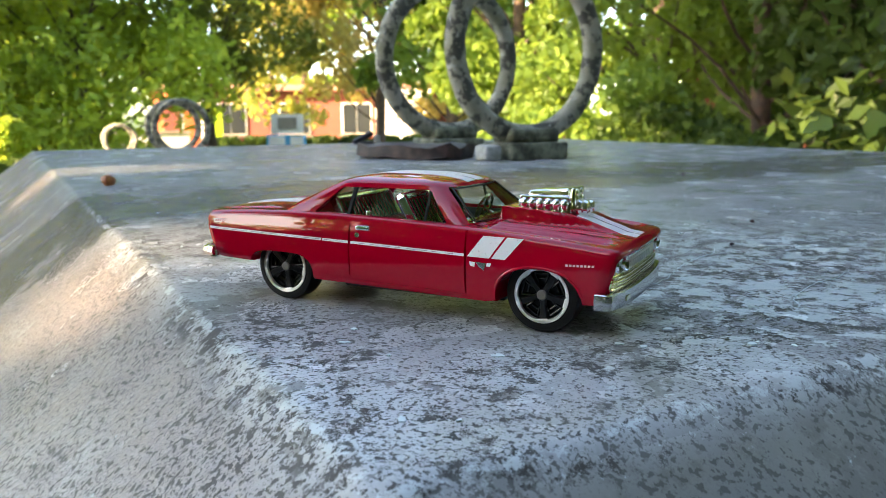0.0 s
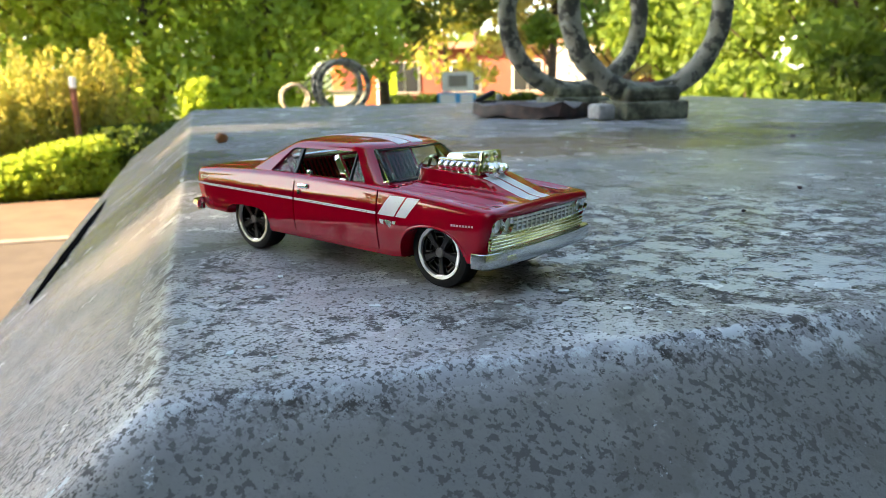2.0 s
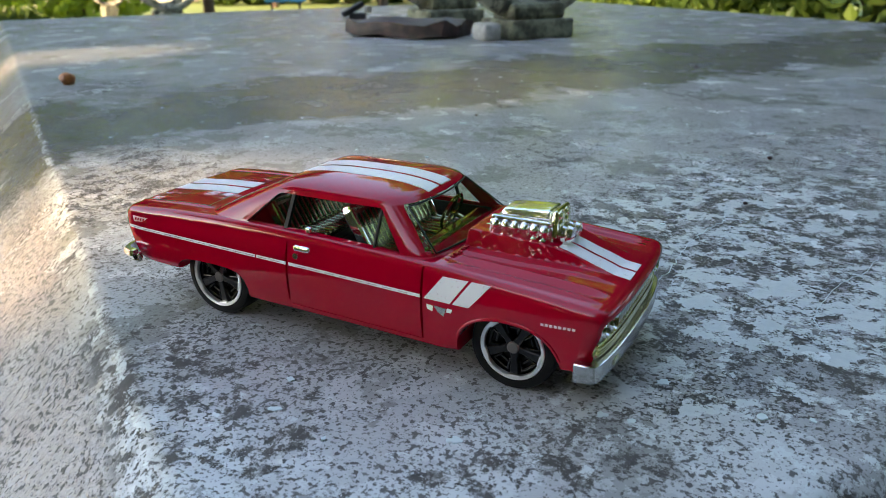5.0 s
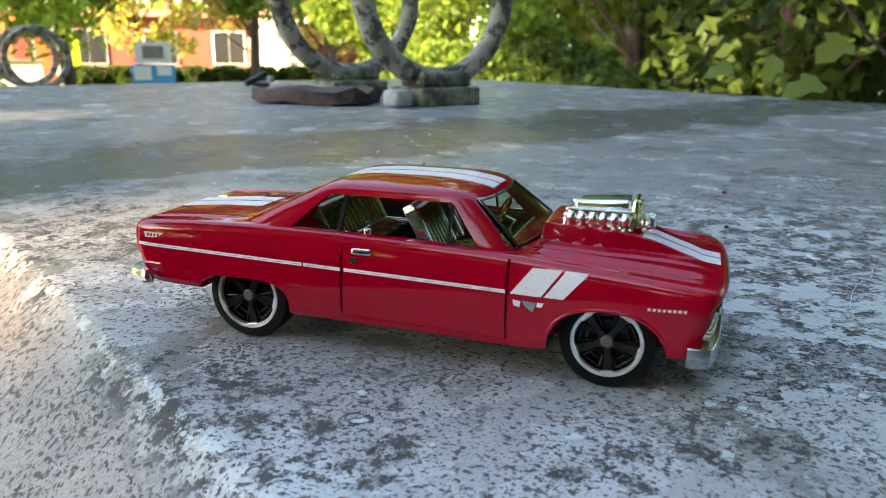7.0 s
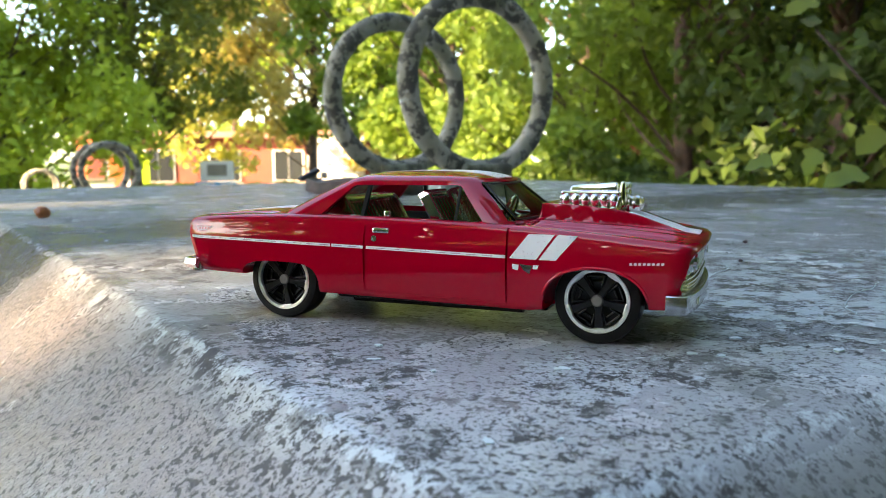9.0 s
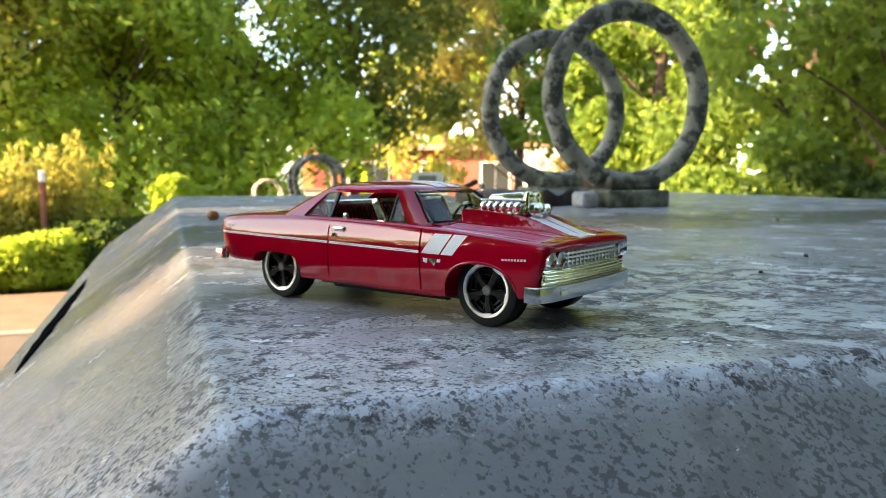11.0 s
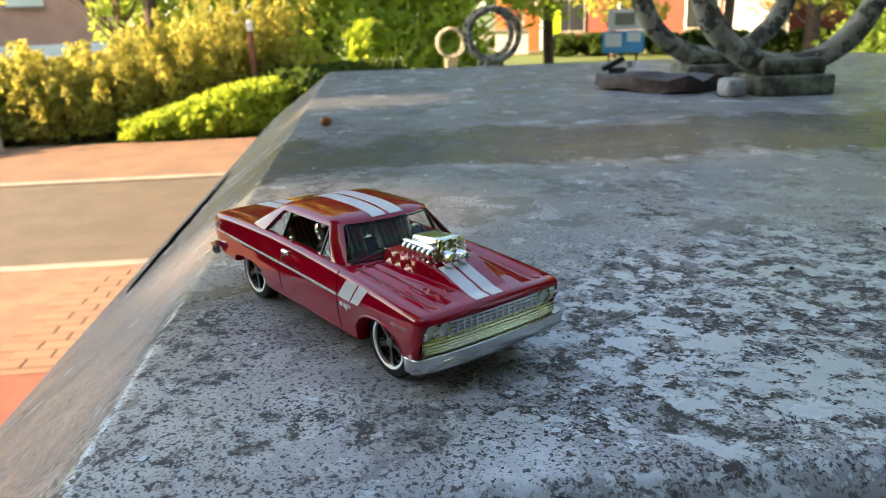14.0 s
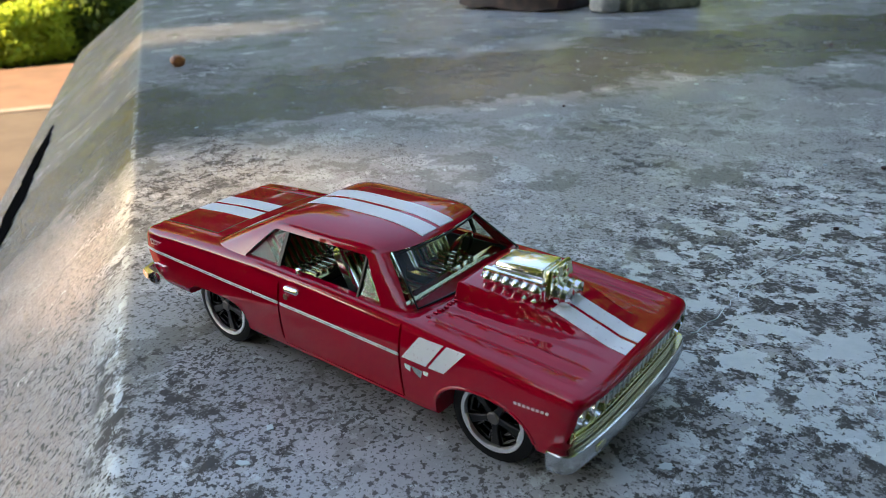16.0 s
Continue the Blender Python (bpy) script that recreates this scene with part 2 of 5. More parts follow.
BLUE = mat("blue_board", (0.05, 0.30, 0.55), 0.5)
LIME = mat("lime_paint", (0.42, 0.62, 0.03), 0.5)


def leaf(name, a, b, c):
    m = mat(name, a, 0.5, 0.0)
    n = Nodes(m)
    n.b.inputs["Specular IOR Level"].default_value = 0.22
    r = n.island()
    n.colour(n.mix(n.step(r, 0.55, 1.0), n.mix(n.step(r, 0.0, 0.6), a, b), c))
    trans = n.t.nodes.new("ShaderNodeBsdfTranslucent")
    trans.inputs["Color"].default_value = (c[0] * 1.85, c[1] * 1.8, c[2] * 1.7, 1)
    mixer = n.t.nodes.new("ShaderNodeMixShader")
    mixer.inputs[0].default_value = 0.45
    out = n.t.nodes["Material Output"]
    n.t.links.new(n.b.outputs[0], mixer.inputs[1])
    n.t.links.new(trans.outputs[0], mixer.inputs[2])
    n.t.links.new(mixer.outputs[0], out.inputs["Surface"])
    return m


# leaf_dark also holds the deep shade that the garden trees stand in
LEAF_DARK = leaf("leaf_dark", (0.019, 0.041, 0.009), (0.032, 0.060, 0.012), (0.056, 0.094, 0.017))
LEAF_MID = leaf("leaf_mid", (0.105, 0.175, 0.030), (0.185, 0.275, 0.044), (0.30, 0.38, 0.062))
LEAF_LIME = leaf("leaf_lime", (0.125, 0.195, 0.024), (0.210, 0.300, 0.036), (0.34, 0.41, 0.050))
LEAF_OLIVE = leaf("leaf_olive", (0.150, 0.205, 0.048), (0.260, 0.310, 0.066), (0.40, 0.39, 0.10))
LEAF_PINE = leaf("leaf_pine", (0.20, 0.175, 0.060), (0.31, 0.24, 0.095), (0.40, 0.345, 0.10))
LEAF_VINE = leaf("leaf_vine", (0.070, 0.120, 0.020), (0.120, 0.185, 0.028), (0.22, 0.28, 0.036))
ORANGE = two_tone("berry_skin", (0.48, 0.17, 0.028), (0.26, 0.075, 0.018), 400, 0.45)
RUST = two_tone("rusty_post", (0.22, 0.075, 0.04), (0.15, 0.06, 0.035), 6, 0.7)
PATCH = two_tone("white_lichen", (0.52, 0.52, 0.50), (0.34, 0.34, 0.31), 200, 0.85, 0.5, 0.001)
GAP = mat("dark_gap", (0.006, 0.006, 0.006), 0.9, 0.0, Specular_IOR_Level=0.0)
ORANGE_PAINT = two_tone("orange_paint", (0.60, 0.16, 0.05), (0.52, 0.13, 0.04), 2, 0.6)
LEAF_HEDGE = leaf("leaf_hedge", (0.15, 0.235, 0.028), (0.22, 0.32, 0.036), (0.32, 0.40, 0.050))
LEAF_GARDEN = leaf("leaf_garden", (0.055, 0.100, 0.020), (0.100, 0.165, 0.030), (0.18, 0.26, 0.040))
LEAF_DEEP = leaf("leaf_deep", (0.040, 0.068, 0.016), (0.085, 0.120, 0.026), (0.17, 0.19, 0.040))
LEAF_SPRAY = leaf("leaf_spray", (0.130, 0.170, 0.032), (0.215, 0.250, 0.046), (0.34, 0.32, 0.08))
LEAF_DRY = leaf("leaf_dry", (0.12, 0.070, 0.032), (0.18, 0.12, 0.045), (0.22, 0.19, 0.06))

# ---- helpers for meshes ----
def part(name, bm, material, parent=None, label="", smooth=None):
    """One mesh object out of a bmesh, under a thing or a part."""
    me = bpy.data.meshes.new(name)
    bm.normal_update()
    bm.to_mesh(me)
    bm.free()
    me.materials.append(material)
    if smooth is not None:
        me.shade_smooth()
        me.set_sharp_from_angle(angle=radians(smooth))
    ob = new(name, me)
    if parent is not None:
        ob.parent = parent
    if label:
        tagged(ob, label)
    return ob


def thing(name, label, category, loc=(0, 0, 0), rz=0.0, group="", kind=""):
    ob = new(name)
    ob.empty_display_size = 0.01
    ob.matrix_world = pose(*loc, 0, 0, rz)
    return tagged(ob, label, category, group, kind)


def box(size, centre=(0, 0, 0), bevel=0.0, m=None, bm=None):
    bm = bm or bmesh.new()
    r = bmesh.ops.create_cube(bm, size=1.0)
    bmesh.ops.scale(bm, vec=size, verts=r["verts"])
    bmesh.ops.translate(bm, vec=centre, verts=r["verts"])
    if m:
        bmesh.ops.transform(bm, matrix=m, verts=r["verts"])
    if bevel:
        edges = list({e for v in r["verts"] for e in v.link_edges})
        bmesh.ops.bevel(bm, geom=edges, offset=bevel, segments=2, profile=0.5, affect="EDGES")
    return bm


def tube(r, depth, centre=(0, 0, 0), axis="z", n=24, r2=None, bm=None, bevel=0.0):
    bm = bm or bmesh.new()
    made = bmesh.ops.create_cone(bm, cap_ends=True, segments=n, radius1=r, radius2=r if r2 is None else r2, depth=depth)
    vs = made["verts"]
    if axis == "y":
        bmesh.ops.rotate(bm, verts=vs, matrix=Matrix.Rotation(radians(90), 3, "X"))
    if axis == "x":
        bmesh.ops.rotate(bm, verts=vs, matrix=Matrix.Rotation(radians(90), 3, "Y"))
    bmesh.ops.translate(bm, vec=centre, verts=vs)
    if bevel:
        caps = [e for e in {e for v in vs for e in v.link_edges} if any(len(f.verts) > 4 for f in e.link_faces)]
        bmesh.ops.bevel(bm, geom=caps, offset=bevel, segments=2, profile=0.5, affect="EDGES")
    return bm


def grid_mesh(rows, close_u=False, close_v=False, bm=None):
    """Faces over rows of points."""
    bm = bm or bmesh.new()
    vs = [[bm.verts.new(p) for p in row] for row in rows]
    nu, nv = len(vs), len(vs[0])
    for i in range(nu if close_u else nu - 1):
        for j in range(nv if close_v else nv - 1):
            quad = (vs[i][j], vs[(i + 1) % nu][j], vs[(i + 1) % nu][(j + 1) % nv], vs[i][(j + 1) % nv])
            bm.faces.new(quad)
    return bm, vs


def lathe(profile, centre=(0, 0, 0), axis="z", n=48, bm=None):
    """A ring turned round an axis from a closed profile of (radius, along)."""
    rows = []
    for i in range(n):
        a = 2 * math.pi * i / n
        row = []
        for r, h in profile:
            p = Vector((r * math.cos(a), r * math.sin(a), h))
            if axis == "y":
                p = Vector((p.x, -p.z, p.y))
            row.append(p + Vector(centre))
        rows.append(row)
    bm, _ = grid_mesh(rows, True, True, bm)
    bmesh.ops.recalc_face_normals(bm, faces=bm.faces[:])
    return bm


def prism(outline, lo, hi, axis="y", bm=None):
    """A polygon of (a, b) pushed through from lo to hi along an axis."""
    bm = bm or bmesh.new()

    def at(a, b, c):
        return {"x": (c, a, b), "y": (a, c, b), "z": (a, b, c)}[axis]
    top = [bm.verts.new(at(a, b, hi)) for a, b in outline]
    low = [bm.verts.new(at(a, b, lo)) for a, b in outline]
    k = len(outline)
    made = [bm.faces.new(top), bm.faces.new(low[::-1])]
    for i in range(k):
        made.append(bm.faces.new((top[i], low[i], low[(i + 1) % k], top[(i + 1) % k])))
    bmesh.ops.recalc_face_normals(bm, faces=made)
    return bm


def carve(ob, cutters, op="DIFFERENCE"):
    """Cuts the meshes of bmesh cutters out of ob, for good."""
    for bm in cutters:
        me = bpy.data.meshes.new("cutter")
        bm.to_mesh(me)
        bm.free()
        tool = bpy.data.objects.new("cutter", me)
        scene.collection.objects.link(tool)
        tool.matrix_world = ob.matrix_world
        md = ob.modifiers.new("cut", "BOOLEAN")
        md.operation, md.object, md.solver = op, tool, "EXACT"
        bpy.context.view_layer.update()
        done = bpy.data.meshes.new_from_object(ob.evaluated_get(bpy.context.evaluated_depsgraph_get()))
        ob.modifiers.clear()
        old = ob.data
        ob.data = done
        bpy.data.meshes.remove(old)
        bpy.data.objects.remove(tool)


# ---- the painted lid and what stands on it ----
U = Vector((-0.842, 0.540, 0)).normalized()
V = Vector((0.540, 0.842, 0)).normalized()
CORNER = Vector((0.0500, -0.0500, 0))
LID_U, LID_V = 0.725, 0.572
BEV_W, BEV_H = 0.064, 0.0492
GROUND = -1.5


def on_lid(u, v, z=0.0):
    return CORNER + U * u + V * v + Vector((0, 0, z))


def build_lid():
    """Frustum with rounded ridges; rows run round it, from the lower rim up to the middle of the top."""
    rings = []

    def ring(off, z, rad):
        pts = []
        for cu, cv, a0 in ((0, 0, 180), (0, LID_V, 90), (LID_U, LID_V, 0), (LID_U, 0, -90)):
            su, sv = (1 if cu == 0 else -1), (1 if cv == 0 else -1)
            mu, mv = cu - su * off + su * rad, cv - sv * off + sv * rad
            for k in range(9):
                a = radians(k * 90 / 8)
                if cv == 0 and cu == 0 or cv and cu:
                    du, dv = -su * rad * math.sin(a), -sv * rad * math.cos(a)
                else:
                    du, dv = -su * rad * math.cos(a), -sv * rad * math.sin(a)
                pts.append((mu + du, mv + dv))
        return pts, z
    prof = []
    r = 0.0042
    slope = math.atan2(BEV_H, BEV_W)
    # rounded ridge between the top and the slope
    tl = r * math.tan(slope / 2)
    prof.append((-0.05, 0.0))
    prof.append((-tl - 0.012, 0.0))
    for k in range(7):
        a = slope * k / 6
        prof.append((-tl + r * math.sin(a), -r + r * math.cos(a)))
    prof += [(BEV_W * 0.5, -BEV_H * 0.5), (BEV_W - 0.001, -BEV_H + 0.001), (BEV_W + 0.0015, -BEV_H - 0.001), (BEV_W + 0.0015, -BEV_H - 0.016),
             (BEV_W - 0.003, -BEV_H - 0.018), (BEV_W - 0.004, -BEV_H - 0.08)]
    rows = []
    for off, z in prof:
        pts, _ = ring(off, z, max(0.004, 0.004 + off * 0.25))
        rows.append([on_lid(u, v, z) for u, v in pts])
    return rows


def fill_lid():
    rows = build_lid()
    bm, vs = grid_mesh(rows, False, True)
    bm.faces.new(vs[0])
    bm.faces.new(vs[-1][::-1])
    bmesh.ops.recalc_face_normals(bm, faces=bm.faces[:])
    return bm


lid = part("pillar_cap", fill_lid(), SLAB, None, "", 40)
tagged(lid, "weathered grey painted concrete pillar cap with sloped edges", "pillar cap")
shaft = part("pillar", box((LID_U - 0.02, LID_V - 0.02, abs(GROUND) - 0.12), (LID_U / 2, LID_V / 2, GROUND / 2 - 0.06), 0.01,
                           Matrix.Translation(CORNER) @ Matrix((U, V, (0, 0, 1))).transposed().to_4x4()), STONE)
tagged(shaft, "plain concrete pillar under the painted cap", "pillar")


LID_TURN = Matrix((U, V, (0, 0, 1))).transposed().to_4x4()


def cap_frame(u, v, z=0.0):
    """Axes of the cap at a place on it."""
    return Matrix.Translation(on_lid(u, v, z)) @ LID_TURN


def ring_handle(u, v, zc, lid_z=0.0, foot=(0.036, 0.048, 0.0115), foot_v=-0.001, group="rings on the cap"):
    """Upright concrete ring on a stained foot."""
    th = thing("ring_handle", "upright weathered concrete ring on a stained concrete foot", "ring handle", group=group)
    R, r = 0.0575, 0.0070
    rows = []
    for i in range(80):
        a = 2 * math.pi * i / 80
        row = []
        for j in range(16):
            b = 2 * math.pi * j / 16
            wob = 1 + 0.09 * noise.noise(Vector((math.cos(a) * 5, math.sin(a) * 5, u * 9 + math.cos(b))))
            rad = R + r * wob * math.cos(b)
            row.append(on_lid(u, v, zc) + V * (rad * math.cos(a)) + Vector((0, 0, rad * math.sin(a))) + U * (r * wob * math.sin(b)))
        rows.append(row)
    bm, _ = grid_mesh(rows, True, True)
    bmesh.ops.recalc_face_normals(bm, faces=bm.faces[:])
    part("ring", bm, STONE, th, "", 60)
    part("foot", box(foot, (0, foot_v, lid_z + foot[2] / 2), 0.0016, cap_frame(u, v)), BASE, th, "green-stained concrete foot")
    part("saddle", box((0.026, 0.040, 0.0105), (0, 0, lid_z + foot[2] + 0.0045), 0.003, cap_frame(u, v)), BASE, th)
    return th


ring_handle(0.380, 0.292, 0.074)
ring_handle(0.490, 0.295, 0.074)
stone = part("stone_chip", box((0.016, 0.013, 0.0105), (0, 0, 0.00525), 0.0025, cap_frame(0.374, 0.2565)), PATCH, None, "", 50)
tagged(stone, "whitish lichen-covered stone chip beside the ring foot", "stone")


def rough_plank(u, v, size, turn, material):
    """A worn board with broken ends."""
    bm = box(size, (0, 0, size[2] / 2))
    bmesh.ops.subdivide_edges(bm, edges=bm.edges[:], cuts=5, use_grid_fill=True)
    for w in bm.verts:
        w.co += noise.noise_vector(w.co * 70) * 0.0042
        w.co.z = max(0.0, w.co.z)
        f = abs(w.co.y) / (size[1] / 2)
        w.co.x *= 1.0 - 0.35 * max(0.0, f - 0.55)
    bmesh.ops.transform(bm, matrix=cap_frame(u, v) @ Matrix.Rotation(radians(turn), 4, "Z"), verts=bm.verts[:])
    return bm


plank = part("wood_piece", rough_plank(0.428, 0.230, (0.044, 0.072, 0.0095), 56, WOOD), WOOD, None, "", 40)
tagged(plank, "dark reddish wet piece of wood lying by the ring", "wood piece")
bracket = thing("bracket", "small dark bent metal bracket behind the wood", "bracket")
part("leg", box((0.010, 0.012, 0.010), (0, 0, 0.005), 0.001, cap_frame(0.505, 0.228) @ Matrix.Rotation(radians(30), 4, "Z")), DARK, bracket)
part("arm", box((0.005, 0.018, 0.004), (0, 0.002, 0.013), 0.001, cap_frame(0.505, 0.228) @ Matrix.Rotation(radians(25), 4, "X")), DARK, bracket)
# pale block in place of a white highlight on the bracket
part("weld", box((0.006, 0.004, 0.005), (0.001, 0.009, 0.012), 0.001, cap_frame(0.505, 0.228)), PATCH, bracket)

berry = bmesh.new()
bmesh.ops.create_icosphere(berry, subdivisions=3, radius=0.0030)
for w in berry.verts:
    w.co *= 1 + 0.18 * noise.noise(w.co * 500)
    w.co.z *= 0.85
bmesh.ops.translate(berry, vec=Vector((-0.2101, 0.1357, 0.0023)), verts=berry.verts[:])
tagged(part("berry", berry, ORANGE, None, "", 60), "small dried orange berry lying on the cap", "berry")


# crumbs of soil on the cap
for k, (x, y, size) in enumerate(((0.0615, 0.1321, 0.0007), (0.0611, 0.0895, 0.0005), (0.0125, 0.2980, 0.0010), (0.1080, 0.1200, 0.0005), (-0.0300, 0.1500, 0.0005))):
    crumb = bmesh.new()
    bmesh.ops.create_icosphere(crumb, subdivisions=2, radius=size)
    for w in crumb.verts:
        w.co *= 1 + 0.35 * noise.noise(w.co / size * 1.3 + Vector((k, 0, 0)))
        w.co.z *= 0.7
    bmesh.ops.translate(crumb, vec=Vector((x, y, size * 0.5)), verts=crumb.verts[:])
    tagged(part("soil_crumb", crumb, WOOD, None, "", 60), "tiny dark brown soil crumb on the cap", "crumb", group="soil crumbs")


# paint flakes left of an older pale coat
def flake(x, y, size, seed, stretch=1.0, turn=0.0):
    rng = random.Random(seed)
    k = max(14, min(48, int(size * 12)))
    bm = bmesh.new()
    top, low = [], []
    for i in range(k):
        a = 2 * math.pi * i / k
        r = size * 0.5 * (0.85 + 0.45 * noise.noise(Vector((math.cos(a) * 1.1, math.sin(a) * 1.1, seed * 3.1))) + rng.uniform(-0.22, 0.22))
        px, py = r * math.cos(a) * stretch, r * math.sin(a)
        q = (x + px * math.cos(turn) - py * math.sin(turn), y + px * math.sin(turn) + py * math.cos(turn))
        top.append(bm.verts.new((q[0] * MM_, q[1] * MM_, 0.00010 + 0.0000009 * (seed % 160))))
        low.append(bm.verts.new((q[0] * MM_, q[1] * MM_, -0.0002)))
    bm.faces.new(top)
    for i in range(k):
        bm.faces.new((top[i], low[i], low[(i + 1) % k], top[(i + 1) % k]))
    bmesh.ops.recalc_face_normals(bm, faces=bm.faces[:])
    return part("paint_flake", bm, FLAKE, lid)


MM_ = 0.001
rng = random.Random(4)
for k, (x, y, size, st) in enumerate([(62, 9.5, 1.5, 1.4), (57.5, -0.8, 1.2, 1.3), (60.8, -0.6, 1.1, 1.2), (23.6, -17.0, 1.3, 1.2), (44.8, -13.0, 1.4, 1.3)]):
    flake(x, y, size, k + 1, st, rng.uniform(0, 3))
for k in range(70):
    p = on_lid(rng.uniform(0.006, 0.26), rng.uniform(0.004, 0.20))
    x, y = p.x * 1000, p.y * 1000
    if -18 < x < 60 and -4 < y < 27:
        continue
    flake(x, y, rng.uniform(0.4, 1.1) * (1.6 if k % 17 == 0 else 1), 140 + k, rng.uniform(1, 1.7), rng.uniform(0, 3))


# hair cracks
def crack(points, width, seed):
    rng = random.Random(seed)
    fine = []
    for (a, b) in zip(points, points[1:]):
        for k in range(6):
            t = k / 6
            fine.append((a[0] + (b[0] - a[0]) * t + rng.uniform(-0.35, 0.35), a[1] + (b[1] - a[1]) * t + rng.uniform(-0.35, 0.35)))
    rows = []
    for i, (x, y) in enumerate(fine):
        a, b = fine[max(0, i - 1)], fine[min(len(fine) - 1, i + 1)]
        t = Vector((b[0] - a[0], b[1] - a[1], 0)).normalized()
        s = Vector((-t.y, t.x, 0)) * width * (0.5 + 0.8 * rng.random())
        c = Vector((x, y, 0))
        rows.append([(c - s) * MM_ + Vector((0, 0, -0.0001)), (c - s * 0.6) * MM_ + Vector((0, 0, 0.00008)), (c + s * 0.6) * MM_ + Vector((0, 0, 0.00008)), (c + s) * MM_ + Vector((0, 0, -0.0001))])
    bm, _ = grid_mesh(rows)
    bmesh.ops.recalc_face_normals(bm, faces=bm.faces[:])
    return part("hair_crack", bm, FLAKE, lid)


crack([(53.8, 38.4), (54.9, 45.5), (55.2, 54.5), (55.5, 62.0), (56.5, 69), (59, 76), (58, 84)], 0.075, 1)
crack([(78.8, 31.5), (77.3, 37), (78.1, 43), (80, 52.5), (84, 60), (86, 70)], 0.065, 2)

# open joint under the paint along the rim
rows = []
for k in range(25):
    u = 0.19 + 0.22 * k / 24
    w = 0.0050 * abs(math.sin(math.pi * k / 24)) ** 0.7 * (0.75 + 0.5 * noise.noise(Vector((u * 60, 0, 0)))) + 0.0002
    c = 0.0510
    slope = BEV_H / BEV_W
    rows.append([on_lid(u, -(c + d), -(c + d) * slope + 0.0008) for d in (-w, w)])
bm, _ = grid_mesh(rows)
r = bmesh.ops.extrude_face_region(bm, geom=bm.faces[:])
bmesh.ops.translate(bm, vec=(0, 0, -0.002), verts=[e for e in r["geom"] if isinstance(e, bmesh.types.BMVert)])
bmesh.ops.recalc_face_normals(bm, faces=bm.faces[:])
part("open_joint", bm, GAP, lid, "dark open joint along the rim")


def far_pillar(du, dv, dz):
    """The next pillars of the row, with the same rings."""
    off = U * du + V * dv + Vector((0, 0, dz))
    cap = copy_thing(cap_plain, Matrix.Translation(off))
    ring_handle(0.380 + du, 0.292 + dv, 0.144 + dz, dz, (0.036, 0.048, 0.078))
    ring_handle(0.490 + du, 0.295 + dv, 0.144 + dz, dz, (0.036, 0.048, 0.078))
    sh = copy_thing(shaft, Matrix.Translation(off))
    return cap


cap_plain = part("pillar_cap", fill_lid(), SLAB, None, "", 40)
tagged(cap_plain, "grey painted concrete cap of the next pillar", "pillar cap", group="further pillars")
shaft["group"] = "pillars"
cap_plain.matrix_world = Matrix.Translation(U * 1.35 + V * 0.04 + Vector((0, 0, -0.14)))
ring_handle(1.73, 0.332, 0.004, -0.14, (0.036, 0.048, 0.078))
ring_handle(1.84, 0.335, 0.004, -0.14, (0.036, 0.048, 0.078))
copy_thing(shaft, Matrix.Translation(U * 1.35 + V * 0.04 + Vector((0, 0, -0.14))))
far_pillar(2.9, 0.11, -0.21)

# ---- toy car ----
# Local plan in millimetres: x ahead of the rear axle, y to the left of the middle, z up.
MM = 0.001
YC = 11.2
car = thing("toy_car", "red die-cast toy muscle car with white racing stripes", "toy car")


def P(x, y, z):
    return Vector((x, y + YC, z)) * MM


def along(x, table):
    """Smooth value at x from a table of (x, value)."""
    if x <= table[0][0]:
        return table[0][1]
    for (a, va), (b, vb) in zip(table, table[1:]):
        if x <= b:
            t = (x - a) / (b - a)
            return va + (vb - va) * t
    return table[-1][1]


def smooth(t):
    t = min(1.0, max(0.0, t))
    return t * t * (3 - 2 * t)


HALF = [(-16.4, 12.4), (-15.6, 12.8), (-13, 13.1), (5, 13.3), (20, 13.35), (35, 13.55), (46, 13.7), (53, 13.75), (57, 13.65), (58.3, 13.4), (58.8, 13.0)]
SHOULDER = [(-16.4, 14.2), (-15.5, 14.6), (-8, 14.95), (2, 15.25), (10, 15.4), (20, 15.2), (30, 14.85), (38, 14.45), (48, 13.7), (55, 13.15), (57.0, 13.0), (57.8, 12.82), (58.1, 12.65), (58.4, 12.42), (58.6, 12.2), (58.75, 12.05), (58.8, 11.95)]
MIDDLE = [(-16.4, 14.4), (-15.5, 14.9), (-8, 15.6), (0, 15.9), (10, 15.7), (30, 15.3), (37, 15.1), (48, 14.5), (55, 13.8), (57.0, 13.65), (57.8, 13.5), (58.1, 13.35), (58.4, 13.12), (58.6, 12.9), (58.75, 12.6), (58.8, 12.35)]
UNDER = [(-16.4, 6.5), (-7.5, 6.3), (-6, 6.3), (7, 4.2), (37.5, 3.8), (39, 4.0), (53, 4.9), (58.8, 5.0)]
DOME = [(36.9, 0.0), (37.15, 2.05), (42, 2.05), (47, 1.8), (50, 1.25), (52.5, 0.6), (55.5, 0.0)]


def side_y(x, z):
    y = along(x, HALF)
    if z > 10.6:
        y -= 0.22 * ((z - 10.6) / 2.2) ** 2
    else:
        y -= 0.16 * ((10.6 - z) / 3) ** 2
    return y - 0.10 * math.exp(-((z - 5.6) / 0.5) ** 2)


